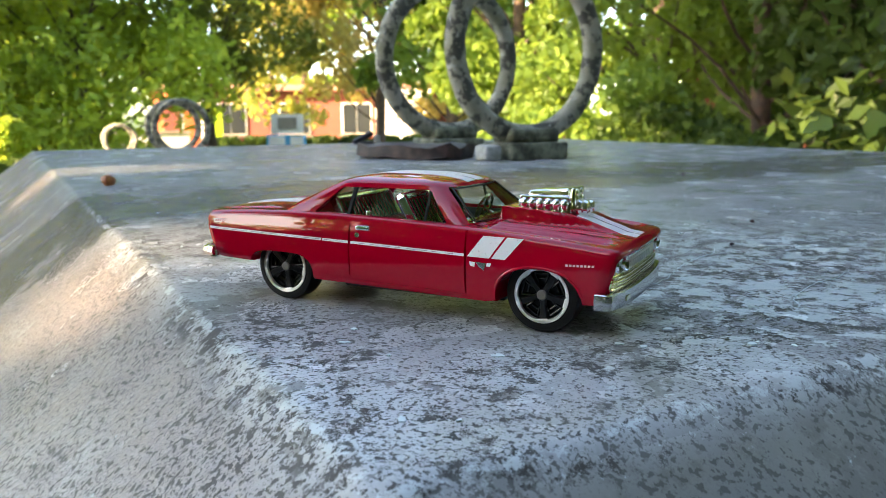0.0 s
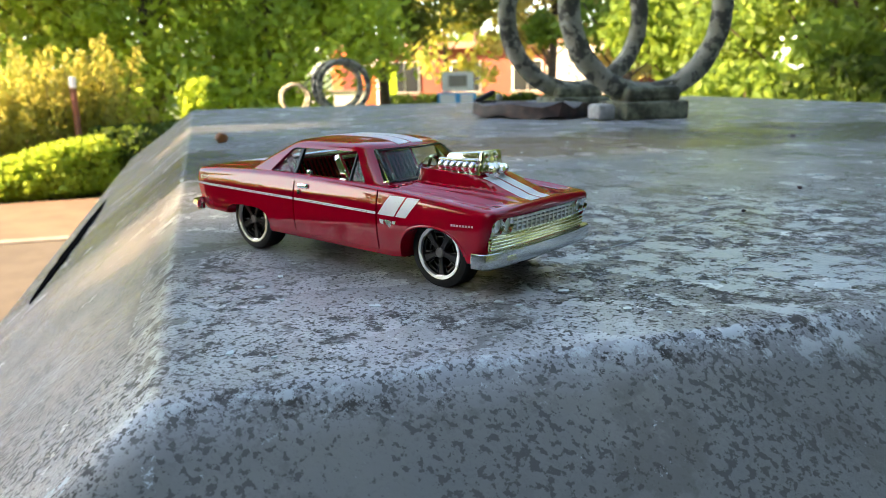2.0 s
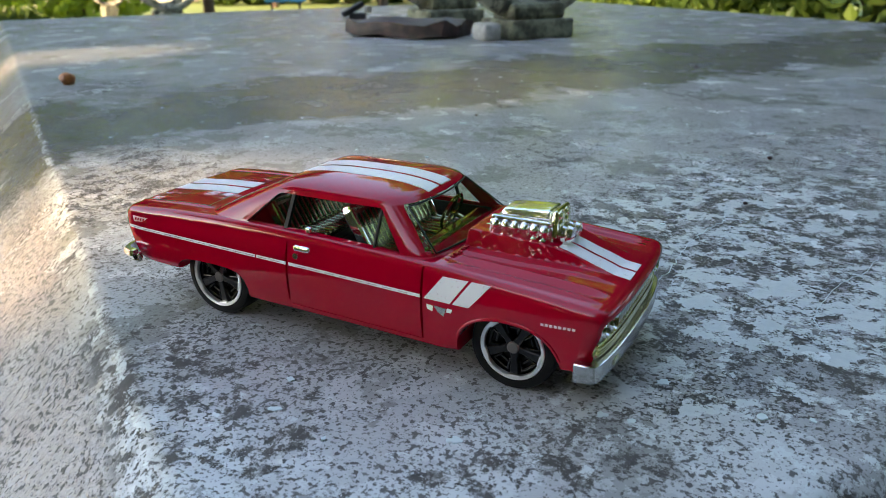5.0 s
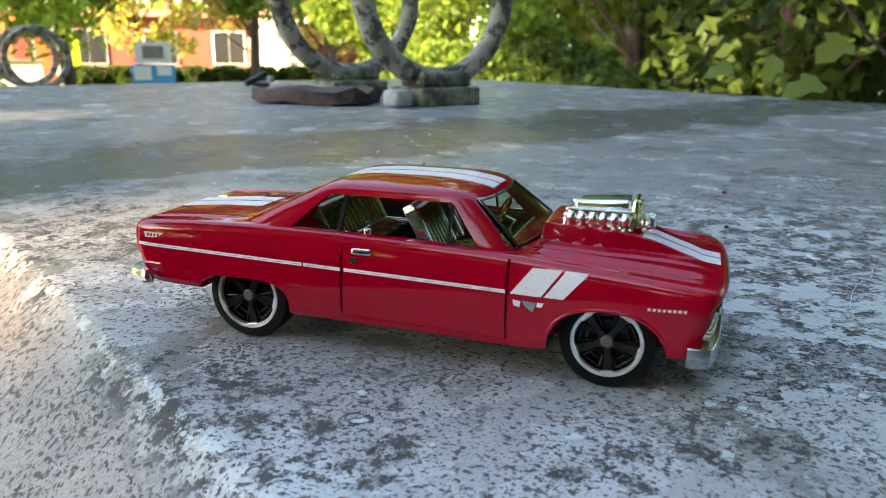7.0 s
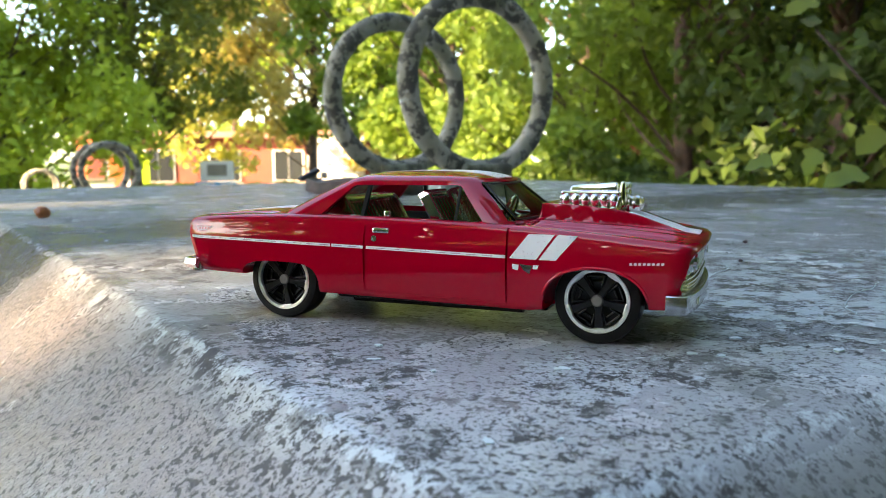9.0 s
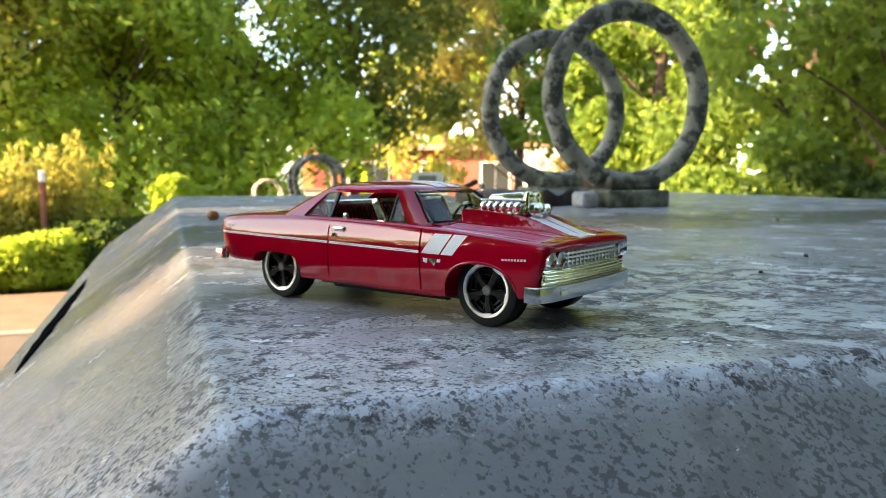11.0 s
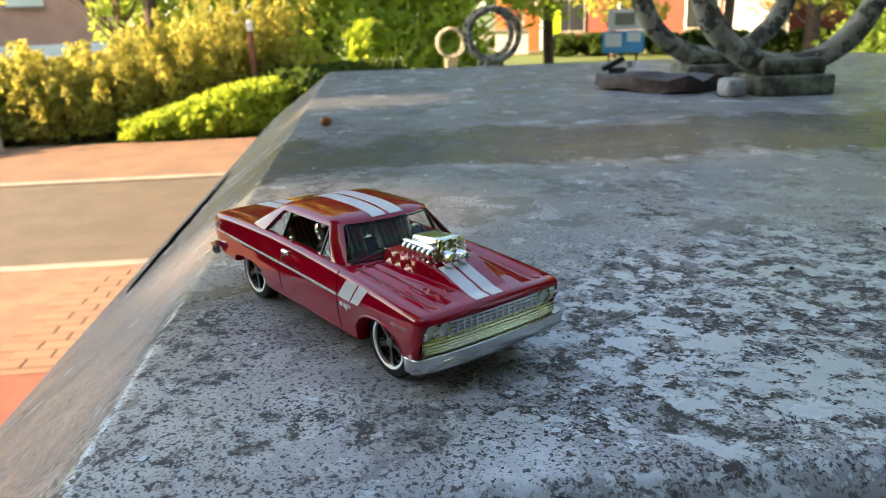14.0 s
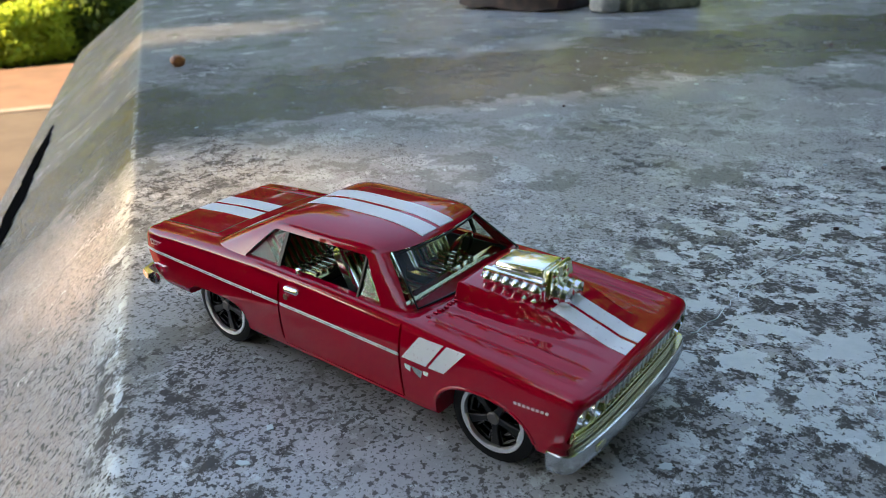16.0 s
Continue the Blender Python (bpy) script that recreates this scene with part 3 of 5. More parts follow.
def top_z(x, y):
    hw = along(x, HALF)
    zs, zm = along(x, SHOULDER), along(x, MIDDLE)
    z = zs + (zm - zs) * (1 - (y / hw) ** 2)
    wide = along(x, [(37, 5.5), (45, 5.0), (51, 4.0), (54, 3.7)])
    z += along(x, DOME) * smooth((wide + 0.55 - abs(y)) / 0.6)
    z += 0.24 * smooth((wide + 2.6 - abs(y)) / 0.5) * smooth((57.2 - x) / 4) * smooth((x - 37.0) / 0.6)
    if x > 36:
        for line, size in ((11.3, 0.26), (10.1, -0.22), (9.0, 0.24)):
            line -= (x - 36) * 0.02
            z += size * math.exp(-((abs(y) - line) / 0.30) ** 2) * smooth((56.8 - x) / 2.5) * smooth((x - 37.2) / 1.2)
    if x < -1:
        z += 0.18 * math.exp(-((abs(y) - 9.4) / 0.3) ** 2) * smooth((-1 - x) / 2) * smooth((x + 16.2) / 1.5)
    return z


def lean(x, z, y=13.0):
    """The nose falls back and the tail tucks in towards the sill."""
    if x > 50:
        k = (x - 50) / 8.8
        return x + k * (along(z, [(4.5, -2.9), (7, -1.9), (11.3, -0.9), (12.6, -0.2), (14, 0.0)]) - 0.9 * (abs(y) / 13.4) ** 4)
    if x < -8:
        return x + (-8 - x) / 8.4 * along(z, [(6, 2.4), (8.5, 1.2), (12, 0.2), (15, 0.0)])
    return x


def body_section(x):
    hw, zs, zb = along(x, HALF), along(x, SHOULDER), along(x, UNDER)
    r = 1.1
    half = []
    for y in (0, 0.3, 0.6, 0.85):
        half.append((y * (hw - 1.2), zb))
    half += [(side_y(x, zb) - 0.9, zb), (side_y(x, zb + 0.2) - 0.25, zb + 0.15)]
    n = 12
    for k in range(n + 1):
        z = zb + 0.6 + (zs - r - zb - 0.6) * k / n
        half.append((side_y(x, z), z))
    y0 = side_y(x, zs - r)
    y1 = y0 - r * 1.15
    ztop = top_z(x, y1)
    for k in range(1, 6):
        a = math.pi / 2 * k / 6
        half.append((y1 + (y0 - y1) * math.cos(a), zs - r + (ztop - zs + r) * math.sin(a)))
    n = 64
    for k in range(n + 1):
        y = y1 * (1 - k / n)
        half.append((y, top_z(x, y)))
    full = [(y, z) for y, z in half] + [(-y, z) for y, z in half[-2:0:-1]]
    return [P(lean(x, z, y), y, z) for y, z in full]


def build_body():
    xs = [-16.4, -16.3, -16.1, -15.8, -15.4, -14.8]
    x = -14
    while x < 56:
        xs.append(x)
        x += 0.8 if x < 36 else 0.45
    xs += [36.88, 37.02, 56.4, 56.9, 57.4, 57.8, 58.1, 58.4, 58.6, 58.75, 58.8]
    bm, vs = grid_mesh([body_section(x) for x in sorted(xs)], False, True)
    bm.faces.new(vs[0])
    bm.faces.new(vs[-1])
    bmesh.ops.recalc_face_normals(bm, faces=bm.faces[:])
    return bm


def slab_cut(outline, y0, y1):
    """A cutter through the car's side, from y0 to y1."""
    return prism([(a * MM, b * MM) for a, b in outline], (y0 + YC) * MM, (y1 + YC) * MM, "y")


def wheel_well(cx, w, zt, power):
    pts = [(cx - w, 2.0)]
    for k in range(25):
        a = math.pi * k / 24
        c, s = -math.cos(a), math.sin(a)
        pts.append((cx + w * math.copysign(abs(c) ** (2 / power), c), 4.6 + (zt - 4.6) * abs(s) ** (2 / power)))
    return pts + [(cx + w, 2.0)]


def cabin_loop(s, inset=0.0, n=96):
    """Plan of the cabin at height s: 0 at the belt, 1 under the roof."""
    z = 15.0 + s * 5.35
    front = along(s, [(-0.5, 40.2), (0, 37.2), (1, 30.9)]) - inset
    rear = along(s, [(-0.5, -6.8), (0, -2.1), (0.5, 3.4), (1, 9.3)]) + inset
    half = along(s, [(-0.5, 12.6), (0, 12.05), (0.55, 10.75), (1, 9.35)]) - inset
    mid, long = (front + rear) / 2, (front - rear) / 2
    pts = []
    for k in range(n):
        a = 2 * math.pi * k / n
        c, sn = math.cos(a), math.sin(a)
        p = 0.25
        x = mid + long * math.copysign(abs(c) ** p, c)
        y = half * math.copysign(abs(sn) ** p, sn)
        if c > 0:
            x -= 1.7 * (y / half) ** 2 * smooth((x - mid) / long)
        pts.append((x, y, z))
    return pts


def cabin(inset=0.0, low=-0.1, top=1.0):
    rows = []
    for k in range(15):
        s = low + (top - low) * k / 14
        rows.append([P(*p) for p in cabin_loop(s, inset)])
    edge = cabin_loop(top, inset)
    mx = sum(p[0] for p in edge) / len(edge)
    for k in range(1, 12):
        f = 1 - (k / 11.5)
        g = 1 - f
        rows.append([P(mx + (x - mx) * (1 - g), y * (1 - g), z + (1.2 if inset == 0 else 0.8) * (1 - (1 - g) ** 2.6) ** 0.75) for x, y, z in edge])
    bm, vs = grid_mesh(rows, False, True)
    bm.faces.new(vs[-1])
    bm.faces.new(vs[0])
    bmesh.ops.recalc_face_normals(bm, faces=bm.faces[:])
    return bm


def soften(ob, angle=32):
    ob.data.shade_smooth()
    ob.data.set_sharp_from_angle(angle=radians(angle))


body = part("body", build_body(), RED, car, "glossy crimson body shell")
cuts = []
front_well, rear_well = wheel_well(46.0, 6.55, 9.75, 2.3), wheel_well(0.1, 6.6, 8.55, 3.6)
for outline in (front_well, rear_well):
    cuts += [slab_cut(outline, -20, -7.5), slab_cut(outline, 7.5, 20)]
cuts.append(box((0.0305, 0.0222, 0.012), P(18.6, 0, 14.4)))
rounded = []
for cy, cz, a0 in ((12.0, 11.2, 0), (-12.0, 11.2, 90), (-12.4, 8.0, 180), (12.4, 8.0, 270)):
    for k in range(5):
        a = radians(a0 + k * 22.5)
        rounded.append(((cy + 0.75 * math.cos(a) + YC) * MM, (cz + 0.75 * math.sin(a)) * MM))
cuts.append(prism(rounded, 0.0555, 0.066, "x"))
for gx0, gx1 in ((14.45, 14.15), (34.95, 34.75)):
    for s in (-1, 1):
        bm = bmesh.new()
        prism([((gx0 - 0.16) * MM, 0.0160), ((gx0 + 0.16) * MM, 0.0160), ((gx1 + 0.16) * MM, 0.0049), ((gx1 - 0.16) * MM, 0.0049)],
              (s * 12.75 + YC) * MM, (s * 16 + YC) * MM, "y", bm)
        cuts.append(bm)
for s in (-1, 1):
    cuts.append(slab_cut([(14.2, 4.95), (34.8, 4.62), (34.8, 4.42), (14.2, 4.75)], *sorted((s * 12.95, s * 16))))
carve(body, cuts)
soften(body)

roof = part("roof", cabin(), RED, car, "crimson cabin shell with window openings")
cuts = [cabin(0.75, -0.2, 0.94)]
cuts.append(slab_cut([(6.9, 15.55), (7.3, 15.25), (30.6, 14.75), (31.0, 15.1), (27.5, 19.35), (27.0, 19.65), (11.6, 19.6), (11.0, 19.35)], -16, 16))
wind = [(-10.9, 15.1), (10.9, 15.1), (8.5, 19.7), (8.1, 20.05), (-8.1, 20.05), (-8.5, 19.7)]
back = [(-8.0, 16.2), (8.0, 16.2), (6.6, 19.5), (6.1, 19.9), (-6.1, 19.9), (-6.6, 19.5)]
cuts.append(prism([((a + YC) * MM, b * MM) for a, b in wind], 0.0235, 0.050, "x"))
cuts.append(prism([((a + YC) * MM, b * MM) for a, b in back], -0.010, 0.0145, "x"))
carve(roof, cuts)
soften(roof, 38)


# window panes that follow the cabin's skin
def pane_quad(name, corners, thick, label="", material=None):
    bm = bmesh.new()
    a = [bm.verts.new(P(*c)) for c in corners]
    nrm = (a[1].co - a[0].co).cross(a[2].co - a[0].co).normalized() * thick * MM
    b = [bm.verts.new(v.co - nrm) for v in a]
    bm.faces.new(a)
    bm.faces.new(b[::-1])
    k = len(a)
    for i in range(k):
        bm.faces.new((a[i], b[i], b[(i + 1) % k], a[(i + 1) % k]))
    bmesh.ops.recalc_face_normals(bm, faces=bm.faces[:])
    ob = part(name, bm, material or GLASS, car, label)
    return ob


def skin(x, z, inset):
    """Half width of the cabin at a height, for side panes."""
    s = (z - 15.0) / 5.35
    return along(s, [(-0.5, 12.6), (0, 12.05), (0.55, 10.75), (1, 9.35)]) - inset


def curved_pane(name, outline, front, label):
    """A windscreen: rows over the opening, bowed as the cabin is."""
    rows = []
    for k in range(7):
        f = k / 6
        z = outline[0][1] + (outline[1][1] - outline[0][1]) * f
        w = outline[0][0] + (outline[1][0] - outline[0][0]) * f
        s = (z - 15.0) / 5.35
        xe = along(s, [(-0.5, 40.2), (0, 37.2), (1, 30.9)]) - 0.45 if front else along(s, [(-0.5, -6.8), (0, -2.1), (0.5, 3.4), (1, 9.3)]) + 0.45
        hw = along(s, [(0, 12.05), (0.55, 10.75), (1, 9.35)])
        row = []
        for j in range(13):
            y = -w + 2 * w * j / 12
            row.append(P(xe - (1.7 * (y / hw) ** 2 if front else 0), y, z))
        rows.append(row)
    bm, _ = grid_mesh(rows)
    r = bmesh.ops.extrude_face_region(bm, geom=bm.faces[:])
    bmesh.ops.translate(bm, vec=Vector((-0.25 if front else 0.25, 0, -0.15)) * MM, verts=[e for e in r["geom"] if isinstance(e, bmesh.types.BMVert)])
    bmesh.ops.recalc_face_normals(bm, faces=bm.faces[:])
    ob = part(name, bm, GLASS, car, label, 40)
    ob.visible_shadow = False


curved_pane("windscreen", [(10.7, 15.0), (8.1, 20.0)], True, "clear plastic windscreen")
curved_pane("rear_window", [(8.2, 16.1), (6.4, 20.0)], False, "clear plastic rear window")
for s in (-1, 1):
    i = 0.45
    q = [(7.0, s * skin(0, 15.3, i), 15.3), (12.9, s * skin(0, 15.3, i), 15.3), (13.2, s * skin(0, 19.65, i), 19.65), (11.3, s * skin(0, 19.65, i), 19.65)]
    pane_quad("quarter_window", q, 0.25).visible_shadow = False
    v = [(27.1, s * skin(0, 14.9, i), 14.9), (31.0, s * skin(0, 14.9, i), 14.9), (27.1, s * skin(0, 19.6, i), 19.6)]
    pane_quad("vent_window", v, 0.25).visible_shadow = False
    for x0, x1, w, m in ((12.9, 13.2, 0.55, BLACK), (27.0, 27.0, 0.28, BLACK)):
        post = [(x0, s * skin(0, 14.9, 0.25), 14.9), (x0 + w, s * skin(0, 14.9, 0.25), 14.9), (x1 + w, s * skin(0, 19.8, 0.25), 19.8), (x1, s * skin(0, 19.8, 0.25), 19.8)]
        pane_quad("window_post", post, 0.5, "", m)

# dark seal round the windscreen
def rim_line(name, pts, r, material, parent, closed=True):
    cu = bpy.data.curves.new(name, "CURVE")
    cu.dimensions = "3D"
    cu.bevel_depth = r * MM
    cu.bevel_resolution = 1
    sp = cu.splines.new("POLY")
    sp.points.add(len(pts) - 1)
    for p, q in zip(sp.points, pts):
        p.co = (*q, 1)
    sp.use_cyclic_u = closed
    tmp = bpy.data.objects.new(name, cu)
    me = bpy.data.meshes.new_from_object(tmp)
    bpy.data.objects.remove(tmp)
    me.materials.append(material)
    me.shade_smooth()
    ob = new(name, me)
    ob.parent = parent
    return ob


def screen_point(y, z, off=0.0):
    s = (z - 15.0) / 5.35
    hw = along(s, [(0, 12.05), (0.55, 10.75), (1, 9.35)])
    return P(along(s, [(-0.5, 40.2), (0, 37.2), (1, 30.9)]) - 0.25 + off - 1.7 * (y / hw) ** 2, y, z)


seal = [screen_point(-10.4 + 20.8 * k / 12, 15.3) for k in range(13)] + [screen_point(8.0 - 16.0 * k / 12, 19.8) for k in range(13)]
rim_line("windscreen_seal", seal, 0.13, BLACK, car)

# ---- prints and trim on the sides ----
SCRIPT_DARK = mat("dark_print", (0.40, 0.28, 0.30), 0.4)
FADED = mat("faded_print", (0.58, 0.30, 0.34), 0.4)
SCRIPT = mat("worn_white_script", (0.80, 0.62, 0.66), 0.4)

def side_print(name, outline, material, parent, s=-1, lift=0.05, n=10, m=3, label=""):
    """A thin print on the flank between four corners: lower rear, lower front, upper front, upper rear."""
    (ax, az), (bx, bz), (cx, cz), (dx, dz) = outline
    rows, back_rows = [], []
    for i in range(n + 1):
        f = i / n
        row = []
        for j in range(m + 1):
            g = j / m
            x = (ax + (bx - ax) * f) * (1 - g) + (dx + (cx - dx) * f) * g
            z = (az + (bz - az) * f) * (1 - g) + (dz + (cz - dz) * f) * g
            row.append((x, z))
        rows.append(row)
    pts = [[P(lean(x, z), s * (side_y(x, z) + lift), z) for x, z in row] for row in rows]
    bm, vs = grid_mesh(pts)
    r = bmesh.ops.extrude_face_region(bm, geom=bm.faces[:])
    bmesh.ops.translate(bm, vec=Vector((0, -s * 0.12 * MM, 0)), verts=[e for e in r["geom"] if isinstance(e, bmesh.types.BMVert)])
    bmesh.ops.recalc_face_normals(bm, faces=bm.faces[:])
    return part(name, bm, material, parent, label, 30)


for s in (-1, 1):
    for a, b in (((-15.6, 11.75), (9.0, 11.3)), ((9.25, 11.3), (14.2, 11.2)), ((14.7, 11.2), (34.7, 10.8))):
        side_print("side_trim", [(a[0], a[1] - 0.2), (b[0], b[1] - 0.2), (b[0], b[1] + 0.2), (a[0], a[1] + 0.2)], WHITE, body, s, 0.07, 30, 2)
    for k in range(22):
        x = -14.6 + k * 2.2
        if not 13.2 < x < 14.8 and not 8.0 < x < 9.4:
            z = along(x, [(-15.6, 11.75), (9.0, 11.3), (14.2, 11.2), (34.7, 10.8)])
            z2 = along(x + 1.4, [(-15.6, 11.75), (9.0, 11.3), (14.2, 11.2), (34.7, 10.8)])
            side_print("trim_dash", [(x, z - 0.03), (x + 1.4, z2 - 0.03), (x + 1.4, z2 + 0.03), (x, z + 0.03)], SCRIPT_DARK, body, s, 0.09, 3, 1)
    lip = []
    for q in [v for v in wheel_well(46.0, 6.65, 9.85, 2.3) if v[1] > 6.0]:
        lip.append(P(q[0], s * (side_y(q[0], q[1]) - 0.12), q[1]))
    rim_line("arch_lip", lip, 0.26, RED, body, False)
    side_print("fender_stripe", [(35.25, 10.65), (38.75, 10.6), (41.0, 13.75), (37.65, 13.75)], WHITE, body, s, 0.05, 8, 8)
    side_print("fender_stripe", [(39.1, 10.6), (41.25, 10.6), (43.9, 13.7), (41.4, 13.75)], WHITE, body, s, 0.05, 8, 8)
    # badge and script, as plain shapes
    side_print("badge", [(37.1, 9.25), (37.9, 8.75), (38.3, 9.85), (36.6, 9.95)], SATIN, body, s, 0.06, 3, 3)
    side_print("badge_flag", [(35.7, 9.3), (36.4, 9.15), (36.5, 9.85), (35.6, 9.95)], WHITE, body, s, 0.05, 3, 3)
    side_print("badge_flag", [(38.3, 9.4), (38.9, 9.4), (39.1, 9.9), (38.4, 9.9)], WHITE, body, s, 0.05, 3, 3)
    for k in range(8):
        x, z = 50.3 + k * 0.66, 10.45 + 0.02 * k
        side_print("script_mark", [(x, z), (x + 0.42, z), (x + 0.42, z + 0.30), (x, z + 0.30)], SCRIPT, body, s, 0.05, 1, 1)
    side_print("maker_mark", [(-14.4, 12.55), (-12.4, 12.75), (-11.5, 13.35), (-14.7, 13.3)], FADED, body, s, 0.07, 6, 3)
    for k in range(4):
        side_print("maker_stroke", [(-14.1 + k * 0.55, 12.78), (-13.8 + k * 0.55, 12.82), (-13.75 + k * 0.55, 13.18), (-14.05 + k * 0.55, 13.14)], RED, body, s, 0.09, 1, 1)
    # door handle with its lock
    part("door_handle", box((0.0026, 0.0007, 0.0008), P(16.9, s * 13.05, 13.55), 0.0003), CHROME, body, "chrome door handle")
    part("door_lock", tube(0.00042, 0.0006, P(15.9, s * 13.05, 12.45), "y", 16), CHROME, body, "chrome door lock")
    side_print("rocker_ridge", [(14.4, 5.0), (34.6, 4.68), (34.6, 4.85), (14.4, 5.17)], RED, body, s, 0.10, 20, 1)
    # door mirror stub seen in the window
    part("wing_mirror", box((0.0009, 0.0008, 0.0009), P(17.2, s * 11.6, 15.75), 0.00025), CHROME, car, "small chrome door mirror")

# ---- stripes on bonnet, roof and boot ----
def roof_top(x, y):
    """Height of the cabin's upper skin."""
    mx, long, half = (30.9 + 9.3) / 2, (30.9 - 9.3) / 2, 9.35
    xx = (x - mx) / (long - (1.7 * (y / half) ** 2 if x > mx else 0) * smooth((x - mx) / long))
    p = 1 / 0.125
    q = (abs(xx) ** p + abs(y / half) ** p) ** (1 / p)
    return 20.35 + 1.2 * max(0.0, 1 - min(q, 1) ** 2.6) ** 0.75


def top_print(name, x0, x1, y0, y1, height, material, parent, n=40, lift=0.06, slant=0.0):
    rows = []
    for i in range(n + 1):
        f = i / n
        row = []
        for j in range(7):
            y = y0 + (y1 - y0) * j / 6
            x = x0 + (x1 - x0) * f + slant * y
            row.append(P(lean(x, height(x, y), y) if height is top_z else x, y, height(x, y) + lift))
        rows.append(row)
    bm, _ = grid_mesh(rows)
    r = bmesh.ops.extrude_face_region(bm, geom=bm.faces[:])
    bmesh.ops.translate(bm, vec=Vector((0, 0, -0.14 * MM)), verts=[e for e in r["geom"] if isinstance(e, bmesh.types.BMVert)])
    bmesh.ops.recalc_face_normals(bm, faces=bm.faces[:])
    return part(name, bm, material, parent, "", 30)


top_print("bonnet_stripe", 48.6, 57.5, -3.75, -1.35, top_z, WHITE, body)
top_print("bonnet_stripe", 48.6, 57.5, -0.85, 1.4, top_z, WHITE, body)
top_print("roof_stripe", 10.4, 30.4, -3.2, -0.45, roof_top, WHITE, roof)
top_print("roof_stripe", 10.4, 30.4, 0.25, 3.0, roof_top, WHITE, roof)
top_print("boot_stripe", -15.2, -2.4, -3.2, -0.45, top_z, WHITE, body)
top_print("boot_stripe", -15.2, -2.4, 0.25, 3.0, top_z, WHITE, body)
# cowl louvres under the windscreen
for s in (-1, 1):
    for k in range(9):
        y = s * (6.3 + k * 0.52)
        x = 38.0 - 1.5 * (y / 12.0) ** 2
        part("cowl_louvre", box((0.0006, 0.0003, 0.0004), P(x, y, top_z(38, y) + 0.02), 0.0001), RED, body)
# boot lid joint
for x0, x1, y0, y1 in ((-15.0, -2.6, -9.0, -8.85), (-15.0, -2.6, 8.85, 9.0), (-2.75, -2.6, -8.9, 8.9)):
    top_print("boot_joint", x0, x1, y0, y1, top_z, DARK, body, 20, 0.02)

# ---- front: grille, lamps and bumper ----
def bar_sweep(name, plan, profile, material, parent, label=""):
    """A bar with a closed (out, z) profile, swept along a plan of (x, y)."""
    rows = []
    k = len(plan)
    for i, (x, y) in enumerate(plan):
        a, b = plan[max(0, i - 1)], plan[min(k - 1, i + 1)]
        t = Vector((b[0] - a[0], b[1] - a[1])).normalized()
        nrm = Vector((t.y, -t.x))
        rows.append([P(x + nrm.x * o, y + nrm.y * o, z) for o, z in profile])
    bm, vs = grid_mesh(rows, False, True)
    bm.faces.new(vs[0])
    bm.faces.new(vs[-1])
    bmesh.ops.recalc_face_normals(bm, faces=bm.faces[:])
    return part(name, bm, material, parent, label, 35)


def mirrored(half):
    return [(x, -y) for x, y in half[::-1] if y] + half


front_plan = mirrored([(57.45, 0.0), (57.4, 4.0), (57.2, 8.0), (56.85, 11.5), (56.5, 13.4), (56.35, 13.75), (56.0, 13.95), (54.6, 13.95)])
bumper = bar_sweep("front_bumper", front_plan, [(-0.3, 4.95), (0.68, 4.95), (0.78, 5.08), (0.84, 6.2), (0.78, 7.05), (0.66, 7.18), (-0.3, 7.2)], SATIN, car, "satin chrome front bumper")
part("plate_recess", box((0.0003, 0.0024, 0.0008), P(57.85, -9.0, 6.0), 0.0001), PLATED, bumper)


def front_x(y, z):
    """The grille's face: it leans back a little and bows round to the wings."""
    return along(z, [(7.2, 57.35), (8.4, 57.55), (9.5, 57.25), (12.4, 57.65)]) - 0.9 * (abs(y) / 13.0) ** 4


def front_sheet(z0, z1, y1, depth):
    rows = []
    for i in range(9):
        z = z0 + (z1 - z0) * i / 8
        rows.append([P(front_x(y, z) - depth, y, z) for y in [y1 * (k / 15 - 1) for k in range(31)]])
    bm, _ = grid_mesh(rows)
    r = bmesh.ops.extrude_face_region(bm, geom=bm.faces[:])
    bmesh.ops.translate(bm, vec=Vector((-0.5 * MM, 0, 0)), verts=[e for e in r["geom"] if isinstance(e, bmesh.types.BMVert)])
    bmesh.ops.recalc_face_normals(bm, faces=bm.faces[:])
    return bm


def front_bar(name, z, y1, high, out, material, parent):
    plan = [(front_x(y, z), y) for y in [y1 * (k / 12 - 1) for k in range(25)]]
    return bar_sweep(name, plan, [(-0.6, z - high), (out * 0.6, z - high), (out, z - high * 0.4), (out, z + high * 0.4), (out * 0.6, z + high), (-0.6, z + high)], material, parent)


